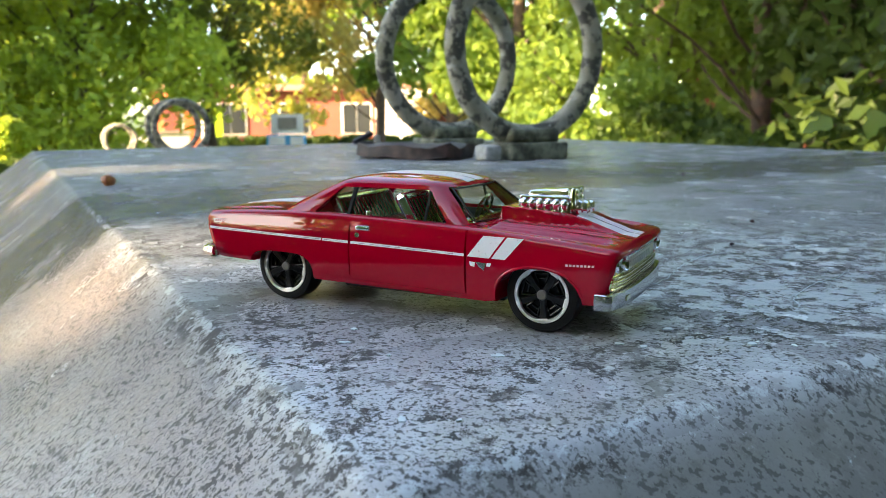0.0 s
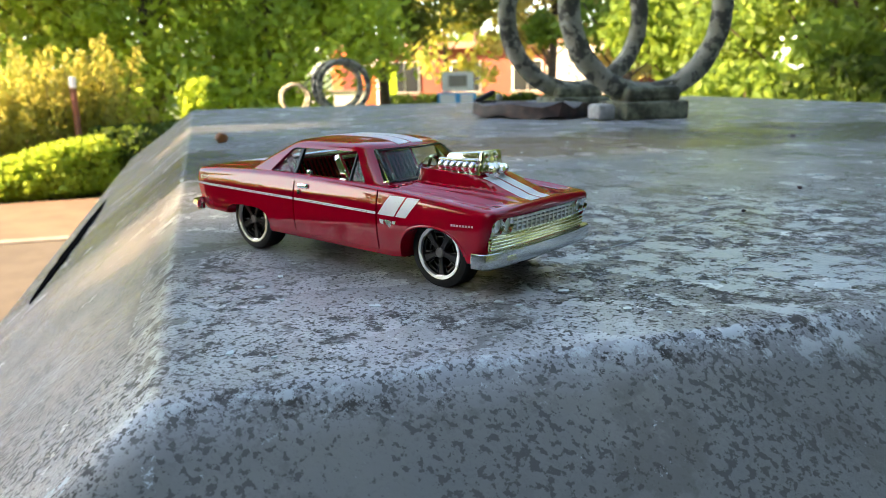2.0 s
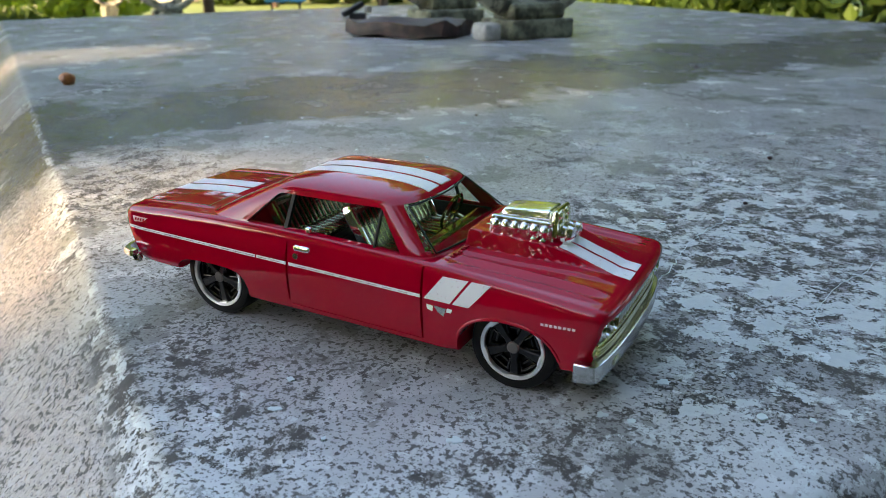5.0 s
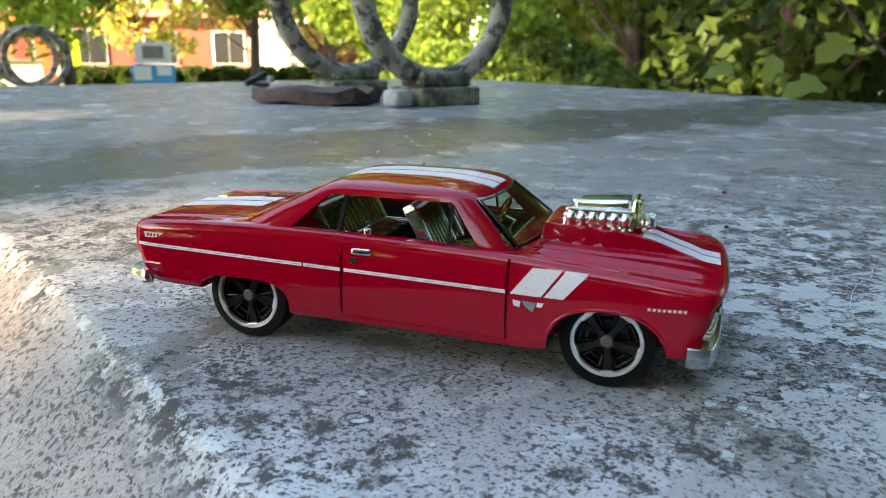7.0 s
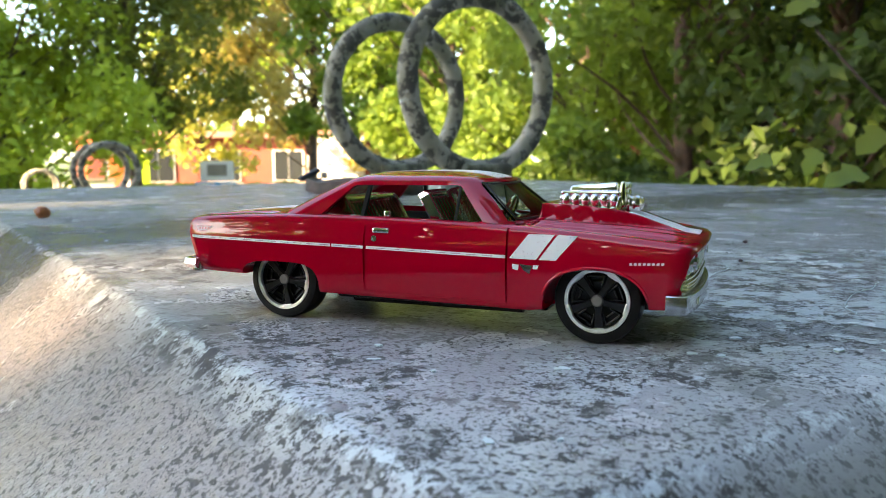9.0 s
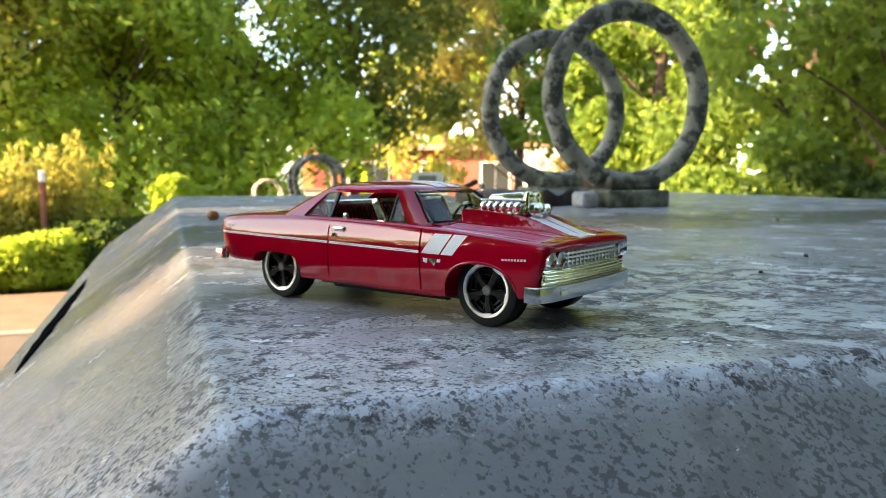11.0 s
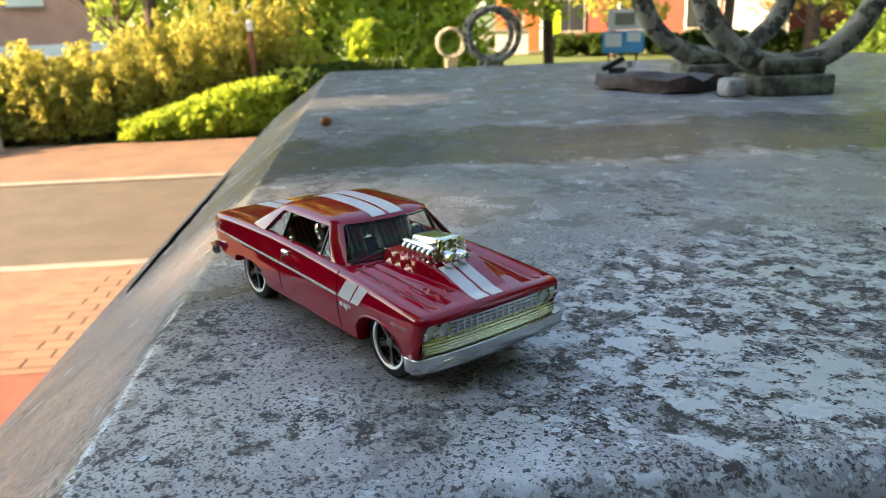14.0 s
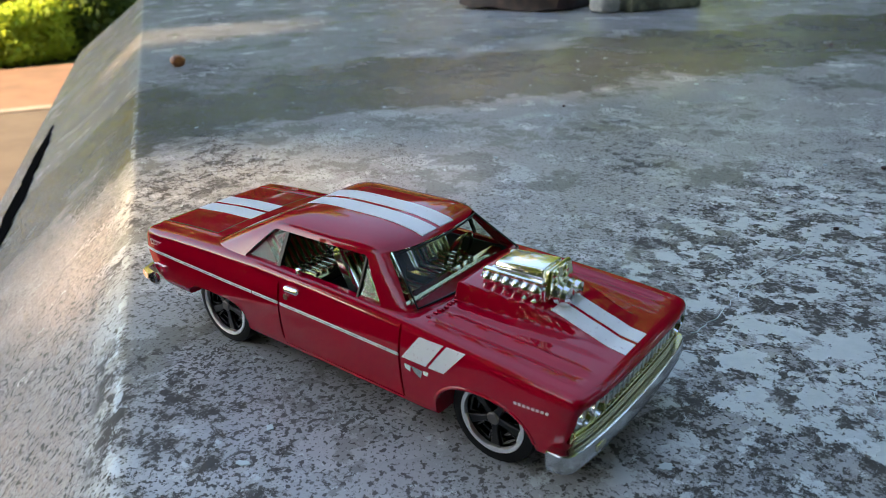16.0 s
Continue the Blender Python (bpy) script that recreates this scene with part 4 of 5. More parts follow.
grille = part("grille", front_sheet(9.2, 12.2, 12.6, 0.40), LATTICE, car, "pale chrome grille with a fine mesh", 40)
for k in range(5):
    front_bar("grille_bar", 9.62 + k * 0.60, 12.4, 0.15, 0.02, MESH, grille)
for k in range(15):
    y = -8.4 + k * 16.8 / 14
    part("grille_upright", box((0.0007, 0.00042, 0.0027), P(front_x(y, 10.9) - 0.3, y, 10.85), 0.0001), MESH, grille)
for s in (-1, 1):
    part("lamp_panel", box((0.0005, 0.0042, 0.0027), P(front_x(10.6, 10.9) - 0.35, s * 10.75, 10.85), 0.0002), MESH, grille)
    for y in (9.75, 11.75):
        lamp = part("headlamp", lathe([(0.00092, -0.0002), (0.00122, 0.0002), (0.00112, 0.0007), (0.00086, 0.0002)], (0, 0, 0), "y", 24), CHROME, grille, "round chrome headlamp")
        lens = bmesh.new()
        bmesh.ops.create_uvsphere(lens, u_segments=16, v_segments=8, radius=0.00088)
        bmesh.ops.scale(lens, vec=(1, 0.40, 1), verts=lens.verts[:])
        part("lens", lens, MESH, lamp)
        lamp.matrix_local = pose(*P(front_x(y, 11.0) - 0.15, s * y, 10.85), 0, 0, 90)
part("valance", front_sheet(7.2, 9.3, 12.8, 0.35), PLATED, grille, "chrome valance tinted as if reflecting leaves", 40)
for k in range(4):
    front_bar("valance_rib", 7.55 + k * 0.46, 12.7, 0.14, 0.12, PLATED, grille)
for k in range(19):
    y = -8.6 + k * 17.2 / 18
    part("bead", box((0.0005, 0.00052, 0.00034), P(front_x(y, 9.42), y, 9.40), 0.00014), PLATED, grille)
# rear bumper
rear_plan = [(x, -y) for x, y in mirrored([(-16.5, 0.0), (-16.4, 8.0), (-16.0, 12.0), (-15.3, 13.4), (-14.0, 13.75), (-13.3, 13.8)])]
bar_sweep("rear_bumper", rear_plan, [(0, 7.0), (0.7, 7.1), (1.0, 7.7), (0.8, 8.5), (0, 8.6)], CHROME, car, "chrome rear bumper")
for s in (-1, 1):
    part("rear_overrider", box((0.0016, 0.0011, 0.0016), P(-13.9, s * 13.55, 7.2), 0.0004), SATIN, car)

# ---- blower that stands through the bonnet ----
blower = part("blower", box((0.0084, 0.0062, 0.0022), P(43.3, -0.3, 16.3), 0.0003), CHROME, car, "chrome supercharger standing through the bonnet")


def loaf(x0, x1, z0, z1, w0, w1, rise=0.0, bevel=0.0004):
    """A rounded block that narrows upwards; its top may rise to the front."""
    bm = box((1, 1, 1))
    for w in bm.verts:
        up = w.co.z > 0
        half = w1 if up else w0
        fore = w.co.x > 0
        w.co = P(x1 - (0.15 if up else 0) if fore else x0 + (0.35 if up else 0), -0.3 + math.copysign(half, w.co.y), (z1 + (rise if fore else 0)) if up else z0)
    bmesh.ops.bevel(bm, geom=bm.edges[:], offset=bevel, segments=3, profile=0.5, affect="EDGES")
    return bm


part("case", loaf(39.6, 47.0, 16.6, 17.9, 2.9, 2.5, 0.1), CHROME, blower, "", 40)
part("intake", loaf(40.2, 46.9, 18.0, 18.75, 2.35, 2.0, 0.45, 0.0003), CHROME, blower, "", 40)
part("intake_seam", box((0.0062, 0.0043, 0.0004), P(43.5, -0.3, 17.95), 0.0001), HUB, blower)
part("front_plate", loaf(46.8, 48.0, 15.9, 19.35, 3.0, 2.3, 0.0, 0.00035), PLATED, blower, "chrome front plate tinted as if reflecting leaves", 40)
for k in range(3):
    for y in (-1.35, 0.0, 1.35) if k == 0 else (-1.2, 0.9):
        knob = bmesh.new()
        bmesh.ops.create_uvsphere(knob, u_segments=14, v_segments=8, radius=0.00062)
        bmesh.ops.scale(knob, vec=(0.6, 1, 1), verts=knob.verts[:])
        bmesh.ops.translate(knob, vec=P(47.85, -0.4 + y, 16.7 + k * 0.95), verts=knob.verts[:])
        part("plate_knob", knob, PLATED, blower, "", 60)
for s in (-1, 1):
    for k in range(6):
        x = 40.1 + k * 1.28
        run = lathe([(a * MM, b * MM) for a, b in [(0.05, 0.95), (0.35, 0.85), (0.66, 0.45), (0.70, 0.1), (0.48, -0.45), (0.40, -0.95), (0.05, -0.95)]], P(x, -0.3 + s * 3.15, 16.75), "z", 14)
        part("runner", run, CHROME, blower, "", 40)
        part("port", box((0.0007, 0.0006, 0.0005), P(x, -0.3 + s * 3.55, 15.75), 0.00015), SATIN, blower)
    part("rail", box((0.0079, 0.0009, 0.0006), P(43.3, -0.3 + s * 2.75, 17.75), 0.00025), CHROME, blower)
part("back_pipe", tube(0.0006, 0.0022, P(38.9, -2.6, 15.9), "x", 14, None, None, 0.0002), CHROME, blower)
for y, r in ((-1.7, 0.00125), (0.75, 0.0010)):
    pulley = lathe([(a * r, b) for a, b in [(0.25, -0.0009), (0.85, -0.0009), (1.0, -0.0005), (0.8, -0.0001), (1.0, 0.0003), (0.85, 0.0008), (0.25, 0.0010)]], (0, 0, 0), "y", 24)
    part("pulley", pulley, CHROME, blower, "", 40).matrix_local = pose(*P(48.9, y, 16.35), 0, 0, 90)
blower.location.z = 0.0008

# ---- cabin inside ----
tub = part("cabin_floor", box((0.0300, 0.0216, 0.0010), P(18.6, 0, 9.2), 0.0002), DARK, car)
dash = part("dashboard", box((0.0022, 0.0205, 0.0030), P(32.0, 0, 13.3), 0.0006), INSIDE, car, "chromed dashboard with ribs")
for k in range(14):
    part("rib", box((0.0005, 0.0005, 0.0020), P(33.1, -8.5 + k * 1.3, 13.6), 0.00015), INSIDE, dash)


def seat(x, y, w, name, tall, tilt_by):
    """A cushion and a tilted back, both ribbed, the back with a raised frame."""
    st = part(name, box((0.0062, w * MM, 0.0020), P(x, y, 11.8), 0.0006), INSIDE, car, "ribbed chromed plastic seat")
    k = max(6, int(w / 1.05))
    tilt = Matrix.Translation(P(x - 1.6, y, 12.4)) @ Matrix.Rotation(radians(-tilt_by), 4, "Y")
    h = tall * MM
    part("seat_back", box((0.0010, w * MM, h), (0, 0, h / 2), 0.0004, tilt), INSIDE, st)
    for i in range(k):
        yy = (-w / 2 + w * (i + 0.5) / k) * MM
        part("rib", box((0.0007, w / k * 0.5 * MM, h - 0.0014), (0.0006, yy, h / 2 - 0.0002), 0.0002, tilt), INSIDE, st)
        part("rib", box((0.0056, w / k * 0.5 * MM, 0.0006), P(x + 0.3, y + yy / MM, 12.85), 0.0002), INSIDE, st)
    part("head_roll", box((0.0018, w * MM, 0.0011), (0.0001, 0, h), 0.0005, tilt), CHROME, st)
    for e in (-1, 1):
        part("bolster", box((0.0017, 0.0008, h), (0.0003, e * (w / 2 - 0.2) * MM, h / 2), 0.0003, tilt), CHROME, st)


for s in (-1, 1):
    part("door_card", box((0.0285, 0.0003, 0.0052), P(18.8, s * 10.85, 12.0), 0.0001), DARK, car)
seat(26.0, -5.2, 7.6, "front_seat", 6.6, 29)
seat(26.0, 5.2, 7.6, "front_seat", 6.6, 29)
seat(12.2, 0.0, 17.0, "rear_seat", 5.6, 30)
wheel = part("steering_wheel", lathe([(0.0026, -0.00025), (0.0029, 0), (0.0026, 0.00025), (0.0023, 0)], (0, 0, 0), "z", 28), INSIDE, car, "chromed steering wheel")
wheel.matrix_local = Matrix.Translation(P(29.4, 5.2, 15.2)) @ Matrix.Rotation(radians(-68), 4, "Y")
part("spoke", box((0.0046, 0.0005, 0.0003)), INSIDE, wheel)
part("column", tube(0.0004, 0.0030, (0, 0, -0.0016), "z", 10), INSIDE, wheel)
# chassis under the body
part("chassis", box((0.0600, 0.0150, 0.0030), P(23.5, 0, 5.4), 0.0006), BLACK, car, "black plastic chassis")
part("chassis_pan", box((0.0320, 0.0160, 0.0016), P(22.9, 0, 3.8), 0.0004), BLACK, car)
part("exhaust", tube(0.0008, 0.026, P(22, -6.0, 3.0), "x", 12), BLACK, car)

# ---- wheels ----
GLOSS = mat("gloss_black_plastic", (0.004, 0.004, 0.005), 0.2, 0.0, Specular_IOR_Level=0.4)

def car_wheel(x, s, R, rim):
    """s: -1 for the right side, 1 for the left."""
    w = part("wheel", lathe([((a) * MM, b * MM) for a, b in [(R - 0.9, -2.0), (R - 0.25, -1.9), (R, -1.4), (R, 1.5), (R - 0.2, 1.95), (rim + 0.45, 2.12), (rim + 0.02, 2.05), (rim - 0.1, 1.2), (rim - 0.1, -1.6)]],
                            (0, 0, 0), "y", 56), TYRE, car, "black tyre", 40)
    part("rim", lathe([(a * MM, b * MM) for a, b in [(rim - 0.46, 1.6), (rim - 0.44, 2.02), (rim - 0.38, 2.15), (rim + 0.0, 2.20), (rim + 0.06, 2.12), (rim + 0.03, 1.6)]], (0, 0, 0), "y", 56), RIM, w, "silver rim ring", 40)
    part("dish", lathe([(a * MM, b * MM) for a, b in [(0.05, 0.6), (rim - 0.5, 0.9), (rim - 0.38, 1.9), (rim - 0.1, 1.9), (rim - 0.1, 0.3), (0.05, 0.3)]], (0, 0, 0), "y", 40), BLACK, w, "", 40)
    for k in range(5):
        a = radians(-90 + 72 * k + (4 if x else 8))
        m = Matrix.Rotation(-a, 4, "Y")
        blade = bmesh.new()
        prism([(0.6 * MM, -0.00050), (1.4 * MM, -0.00036), ((rim - 0.35) * MM, -0.00062), ((rim - 0.35) * MM, 0.00062), (1.4 * MM, 0.00036), (0.6 * MM, 0.00050)], -0.00178, -0.0009, "y", blade)
        bmesh.ops.bevel(blade, geom=blade.edges[:], offset=0.00010, segments=1, affect="EDGES")
        bmesh.ops.transform(blade, matrix=m, verts=blade.verts[:])
        part("spoke", blade, SPOKE, w)
        part("spoke_end", box((0.00045, 0.0005, 0.00150), ((rim - 0.42) * MM, -0.00192, 0), 0.00015, m), RIM, w)
        for off in (-0.30, 0.30):
            part("groove_rib", box(((rim - 2.5) * MM, 0.0007, 0.00026), ((rim + 1.0) / 2 * MM, -0.0012, 0), 0.00008, m @ Matrix.Rotation(off, 4, "Y")), GLOSS, w)
        middle = m @ Matrix.Rotation(radians(36), 4, "Y")
        part("pocket_bar", box((0.00028, 0.0007, (rim - 0.9) * 0.62 * MM), ((rim - 0.95) * MM, -0.0012, 0), 0.00008, middle), GLOSS, w)
        part("pocket_rib", box((0.00030, 0.0006, (rim - 0.9) * 0.36 * MM), ((rim - 1.7) * MM, -0.0010, 0), 0.00008, middle), GLOSS, w)
    part("hub_cap", lathe([(a * MM, b * MM) for a, b in [(0.02, 1.3), (0.75, 1.3), (0.78, 1.85), (0.6, 2.0), (0.02, 2.0)]], (0, 0, 0), "y", 24), HUB, w, "grey hub cap", 40)
    w.matrix_local = pose(*P(x, s * 9.55, R), 0, 0, 0 if s < 0 else 180)
    return w


for x, R, rim in ((0.0, 5.7, 4.35), (46.06, 5.5, 4.05)):
    for s in (-1, 1):
        car_wheel(x, s, R, rim)
    part("axle", tube(0.0006, 0.018, P(x, 0, R), "y", 12), SATIN, car)

# ---- the ground and the street ----
def ground_strip(name, u0, u1, z, material, v0=-60, v1=60, thick=0.3):
    rows = [[on_lid(u, v, 0) + Vector((0, 0, z - (0 if k else thick))) for u, k in ((u0, 0), (u0, 1), (u1, 1), (u1, 0))] for v in (v0, v1)]
    bm, vs = grid_mesh(rows, False, True)
    bm.faces.new(vs[0][::-1])
    bm.faces.new(vs[1])
    bmesh.ops.recalc_face_normals(bm, faces=bm.faces[:])
    return part(name, bm, material)


def setting(ob, label, category):
    return tagged(ob, label, category, kind="structure")


bm = bmesh.new()
bmesh.ops.create_grid(bm, x_segments=40, y_segments=40, size=400)
g = part("ground", bm, GRASS)
g.location.z = GROUND - 0.03
setting(g, "grassy ground reaching to the horizon", "ground")
setting(ground_strip("red_pavement", -4, 3.35, GROUND, REDPAVE), "red brick pavement beside the road", "pavement")
setting(ground_strip("pavement", 3.36, 5.0, GROUND, PAVING), "tan brick pavement beside the road", "pavement")
setting(ground_strip("kerb_near", 5.0, 5.12, GROUND + 0.005, KERB), "pale kerb stone flush with the road", "kerb")
setting(ground_strip("road", 5.12, 8.0, GROUND - 0.01, ASPHALT), "sunlit grey asphalt road", "road")
setting(ground_strip("kerb_far", 8.0, 8.15, GROUND + 0.012, KERB), "pale kerb stone along the road", "kerb")
setting(ground_strip("verge", 8.15, 10.7, GROUND + 0.008, SOIL), "brown soil path behind the kerb", "path")


def at(az, dist, z=0.0):
    a = radians(az)
    return Vector((-math.sin(a) * dist, math.cos(a) * dist, z))


def leaves(count, shape, size, seed, upright=0.0, thin=0.55):
    """Many single leaves at points that shape(rng) gives; kept as one mesh."""
    rng = random.Random(seed)
    verts, faces = [], []
    for i in range(count):
        p = shape(rng)
        s = size * rng.uniform(0.6, 1.4)
        d = Vector((rng.gauss(0, 1), rng.gauss(0, 1), rng.gauss(0, 1))).normalized()
        e = d.orthogonal().normalized()
        e.rotate(Matrix.Rotation(rng.uniform(0, 6.28), 3, d))
        if upright:
            e = (e + Vector((0, 0, upright))).normalized()
        f = d.cross(e).normalized()
        k = len(verts)
        verts += [p + e * s, p + f * s * thin + d * s * 0.1, p - e * s, p - f * s * thin + d * s * 0.1]
        faces.append((k, k + 1, k + 2, k + 3))
    return verts, faces


def leaf_part(name, data, material, parent, label=""):
    me = bpy.data.meshes.new(name)
    me.from_pydata([tuple(v) for v in data[0]], [], data[1])
    me.materials.append(material)
    ob = new(name, me)
    ob.parent = parent
    if label:
        tagged(ob, label)
    return ob


def limb(bm, a, b, r0, r1, n=7, bend=0.0, rng=None):
    a, b = Vector(a), Vector(b)
    way = (b - a)
    side = way.orthogonal().normalized()
    other = way.cross(side).normalized()
    rows = []
    for k in range(6):
        t = k / 5
        off = side * (bend * math.sin(t * math.pi)) 
        c = a + way * t + off
        r = r0 + (r1 - r0) * t
        rows.append([c + side * (r * math.cos(2 * math.pi * j / n)) + other * (r * math.sin(2 * math.pi * j / n)) for j in range(n)])
    grid_mesh(rows, False, True, bm)


def tree(az, dist, height, spread, material, seed, label, count=5000, leaf_size=0.14, base=0.25, z=GROUND, group="", squash=1.0, clumps=60, name="tree"):
    rng = random.Random(seed)
    th = thing(name, label, "tree", at(az, dist, z), group=group)
    bm = bmesh.new()
    r0 = max(0.06, height * 0.013)
    limb(bm, (0, 0, -0.2), (rng.uniform(-.3, .3), rng.uniform(-.3, .3), height * 0.85), r0, r0 * 0.25, 9, rng.uniform(-.15, .15))
    centres = []
    for k in range(clumps):
        h = rng.uniform(base, 1.0)
        a = rng.uniform(0, 6.283)
        wide = spread * (0.35 + 0.65 * math.sin(min(1, (1.02 - h) / (1.02 - base) * 1.15) * math.pi * 0.62)) * squash
        d = wide * math.sqrt(rng.random()) * 0.85
        c = Vector((d * math.cos(a), d * math.sin(a), h * height * 0.94))
        centres.append((c, spread * rng.uniform(0.13, 0.30)))
        limb(bm, (0, 0, max(0.1, c.z - d * 0.7) * 0.9), c, r0 * 0.2, 0.01, 5, rng.uniform(-.2, .2))
    part("trunk", bm, BARK, th, "", 60)

    def shape(r):
        c, s = centres[r.randrange(len(centres))]
        d = Vector((r.gauss(0, 1), r.gauss(0, 1), r.gauss(0, 0.8))).normalized()
        return c + d * s * (0.35 + 0.75 * r.random() ** 0.6)
    leaf_part("crown", leaves(count, shape, leaf_size, seed + 1), material, th)
    return th


def shrub(pos, size, material, seed, label, count=1500, leaf_size=0.05, name="shrub", cone=False, group="", category="shrub", upright=0.0):
    """size: half widths and height."""
    th = thing(name, label, category, pos, group=group)
    rng = random.Random(seed)
    bm = bmesh.new()
    for k in range(4):
        a = rng.uniform(0, 6.28)
        limb(bm, (0, 0, -0.05), (math.cos(a) * size[0] * 0.5, math.sin(a) * size[1] * 0.5, size[2] * rng.uniform(0.5, 0.9)), 0.02, 0.006, 5)
    part("stem", bm, BARK, th)

    def shape(r):
        while True:
            p = Vector((r.uniform(-1, 1), r.uniform(-1, 1), r.random()))
            lim = (1 - p.z) * 1.0 + 0.06 if cone else math.sqrt(max(0.0, 1 - (p.z * 2 - 1) ** 4 * 0.8))
            d = math.hypot(p.x, p.y)
            bulge = 0.8 + 0.35 * noise.noise(Vector((p.x * 2.2, p.y * 2.2, p.z * 2.5 + seed)))
            if lim * bulge * 0.55 < d < lim * bulge or (p.z > 0.85 and d < lim * bulge):
                return Vector((p.x * size[0], p.y * size[1], p.z * size[2]))
    leaf_part("foliage", leaves(count, shape, leaf_size, seed + 7, upright), material, th)
    return th


def spray_bush(pos, wide, high, seed):
    """A conifer bush of upright plumes, dry and brown towards the ground."""
    th = thing("conifer_shrub", "olive green feathery conifer shrub by the road", "shrub", pos, group="conifer shrubs")
    rng = random.Random(seed)
    plumes, bm = [], bmesh.new()
    for k in range(11):
        a, d = rng.uniform(0, 6.283), wide * math.sqrt(rng.random()) * 0.85
        foot = Vector((d * math.cos(a), d * math.sin(a), 0.0))
        tip = foot + Vector((rng.uniform(-0.35, 0.35), rng.uniform(-0.35, 0.35), high * rng.uniform(0.55, 1.0) * (1 - 0.3 * d / wide)))
        plumes.append((foot, tip, rng.uniform(0.20, 0.40)))
        limb(bm, foot * 0.6 + Vector((0, 0, -0.05)), tip * 0.9, 0.014, 0.004, 5)
    part("stem", bm, BARK, th)

    def on_plume(r, low, top):
        foot, tip, w = plumes[r.randrange(len(plumes))]
        f = r.uniform(low, top)
        a, k = r.uniform(0, 6.283), w * (1.08 - f) ** 0.8 * (0.45 + 0.65 * r.random())
        return foot + (tip - foot) * f + Vector((math.cos(a) * k, math.sin(a) * k, 0))
    leaf_part("foliage", leaves(2600, lambda r: on_plume(r, 0.12, 1.0), 0.055, seed + 7, 0.45, 0.32), LEAF_SPRAY, th)
    leaf_part("dry_foliage", leaves(450, lambda r: on_plume(r, 0.0, 0.5), 0.05, seed + 8, 0.5, 0.3), LEAF_DRY, th, "dry brown lower sprays")


# trees, from the street on the one hand to the garden on the other
tree(74, 18, 11.5, 4.0, LEAF_OLIVE, 1, "tall birch with sunlit hanging leaves", 30000, 0.095, 0.26, clumps=130)
tree(72, 16, 11.5, 4.6, LEAF_OLIVE, 13, "tall birch with sunlit hanging leaves", 13000, 0.10, 0.46, clumps=90)
tree(67, 20, 12, 4.2, LEAF_MID, 2, "tall leafy green street tree", 24000, 0.10, 0.12, clumps=120)
tree(60.5, 18, 11.5, 3.2, LEAF_MID, 10, "tall dark green street tree", 24000, 0.10, 0.07, clumps=110)
tree(52.5, 19, 12, 3.8, LEAF_LIME, 3, "tall sunlit yellow-green tree", 30000, 0.11, 0.06, clumps=110)
tree(44, 22, 12, 3.6, LEAF_DEEP, 4, "dark green tree by the houses", 17000, 0.12, 0.24, clumps=90)
tree(32, 25, 13, 3.4, LEAF_PINE, 5, "tall pine with brownish needles", 8000, 0.14, 0.20)
tree(37.5, 36, 14, 4.0, LEAF_MID, 15, "leafy tree behind the houses", 9000, 0.2, 0.34)
tree(22, 14, 11, 1.9, LEAF_GARDEN, 6, "broad sunlit green tree", 26000, 0.10, 0.10, clumps=100)
tree(26.5, 19, 13, 2.8, LEAF_GARDEN, 16, "tall sunlit yellow-green tree", 12000, 0.13, 0.20)
tree(11.5, 10, 9, 2.0, LEAF_GARDEN, 7, "leafy green garden tree", 30000, 0.065, 0.04, clumps=110)
tree(4, 8.3, 9, 2.2, LEAF_GARDEN, 8, "dense dark green garden tree", 34000, 0.06, 0.03)
# the garden's deep shade is put into the dark leaf colour
tree(-6, 7, 9, 2.4, LEAF_DARK, 9, "dense dark green garden tree", 36000, 0.06, 0.03)
tree(-20, 7, 9, 2.8, LEAF_DARK, 11, "dense dark green garden tree", 24000, 0.06, 0.03)
# two trees added as a dark backdrop for the sky holes
tree(-2, 13, 11, 3.4, LEAF_DARK, 19, "dense dark green garden tree", 20000, 0.11, 0.05, clumps=90)
tree(-13, 12, 11, 3.4, LEAF_DARK, 20, "dense dark green garden tree", 20000, 0.11, 0.05, clumps=90)
tree(24, 30, 13, 3.4, LEAF_PINE, 17, "pine with brownish needles", 8000, 0.17, 0.12)
tree(39.5, 27, 9, 2.0, LEAF_OLIVE, 18, "small leafy tree before the house", 6000, 0.12, 0.16)
# trees added behind the walker to block sky light from the cap
for k, (az, d, hgt) in enumerate(((188, 5.0, 6.0), (204, 4.4, 7.0), (226, 3.8, 7.5), (252, 4.0, 7.5), (278, 4.6, 7.5), (305, 5.5, 8.0), (330, 6.5, 8.0))):
    # the lime one is there for a yellow-green reflection in the chrome
    tree(az, d, hgt, 2.1, LEAF_LIME if 270 < az < 300 else LEAF_DARK, 60 + k, "dense green tree added behind the walker as shade", 12000 if az < 270 else 22000, 0.09 if az < 270 else 0.055, 0.06)
# unseen trees added to keep bright sky out of the car's flank
for k, (az, d, hgt) in enumerate(((146, 14, 4.5), (160, 13, 5.0), (174, 11, 6.0))):
    tree(az, d, hgt, 2.6, LEAF_DARK, 80 + k, "unseen leafy tree added to darken car reflections", 9000, 0.13, 0.03)
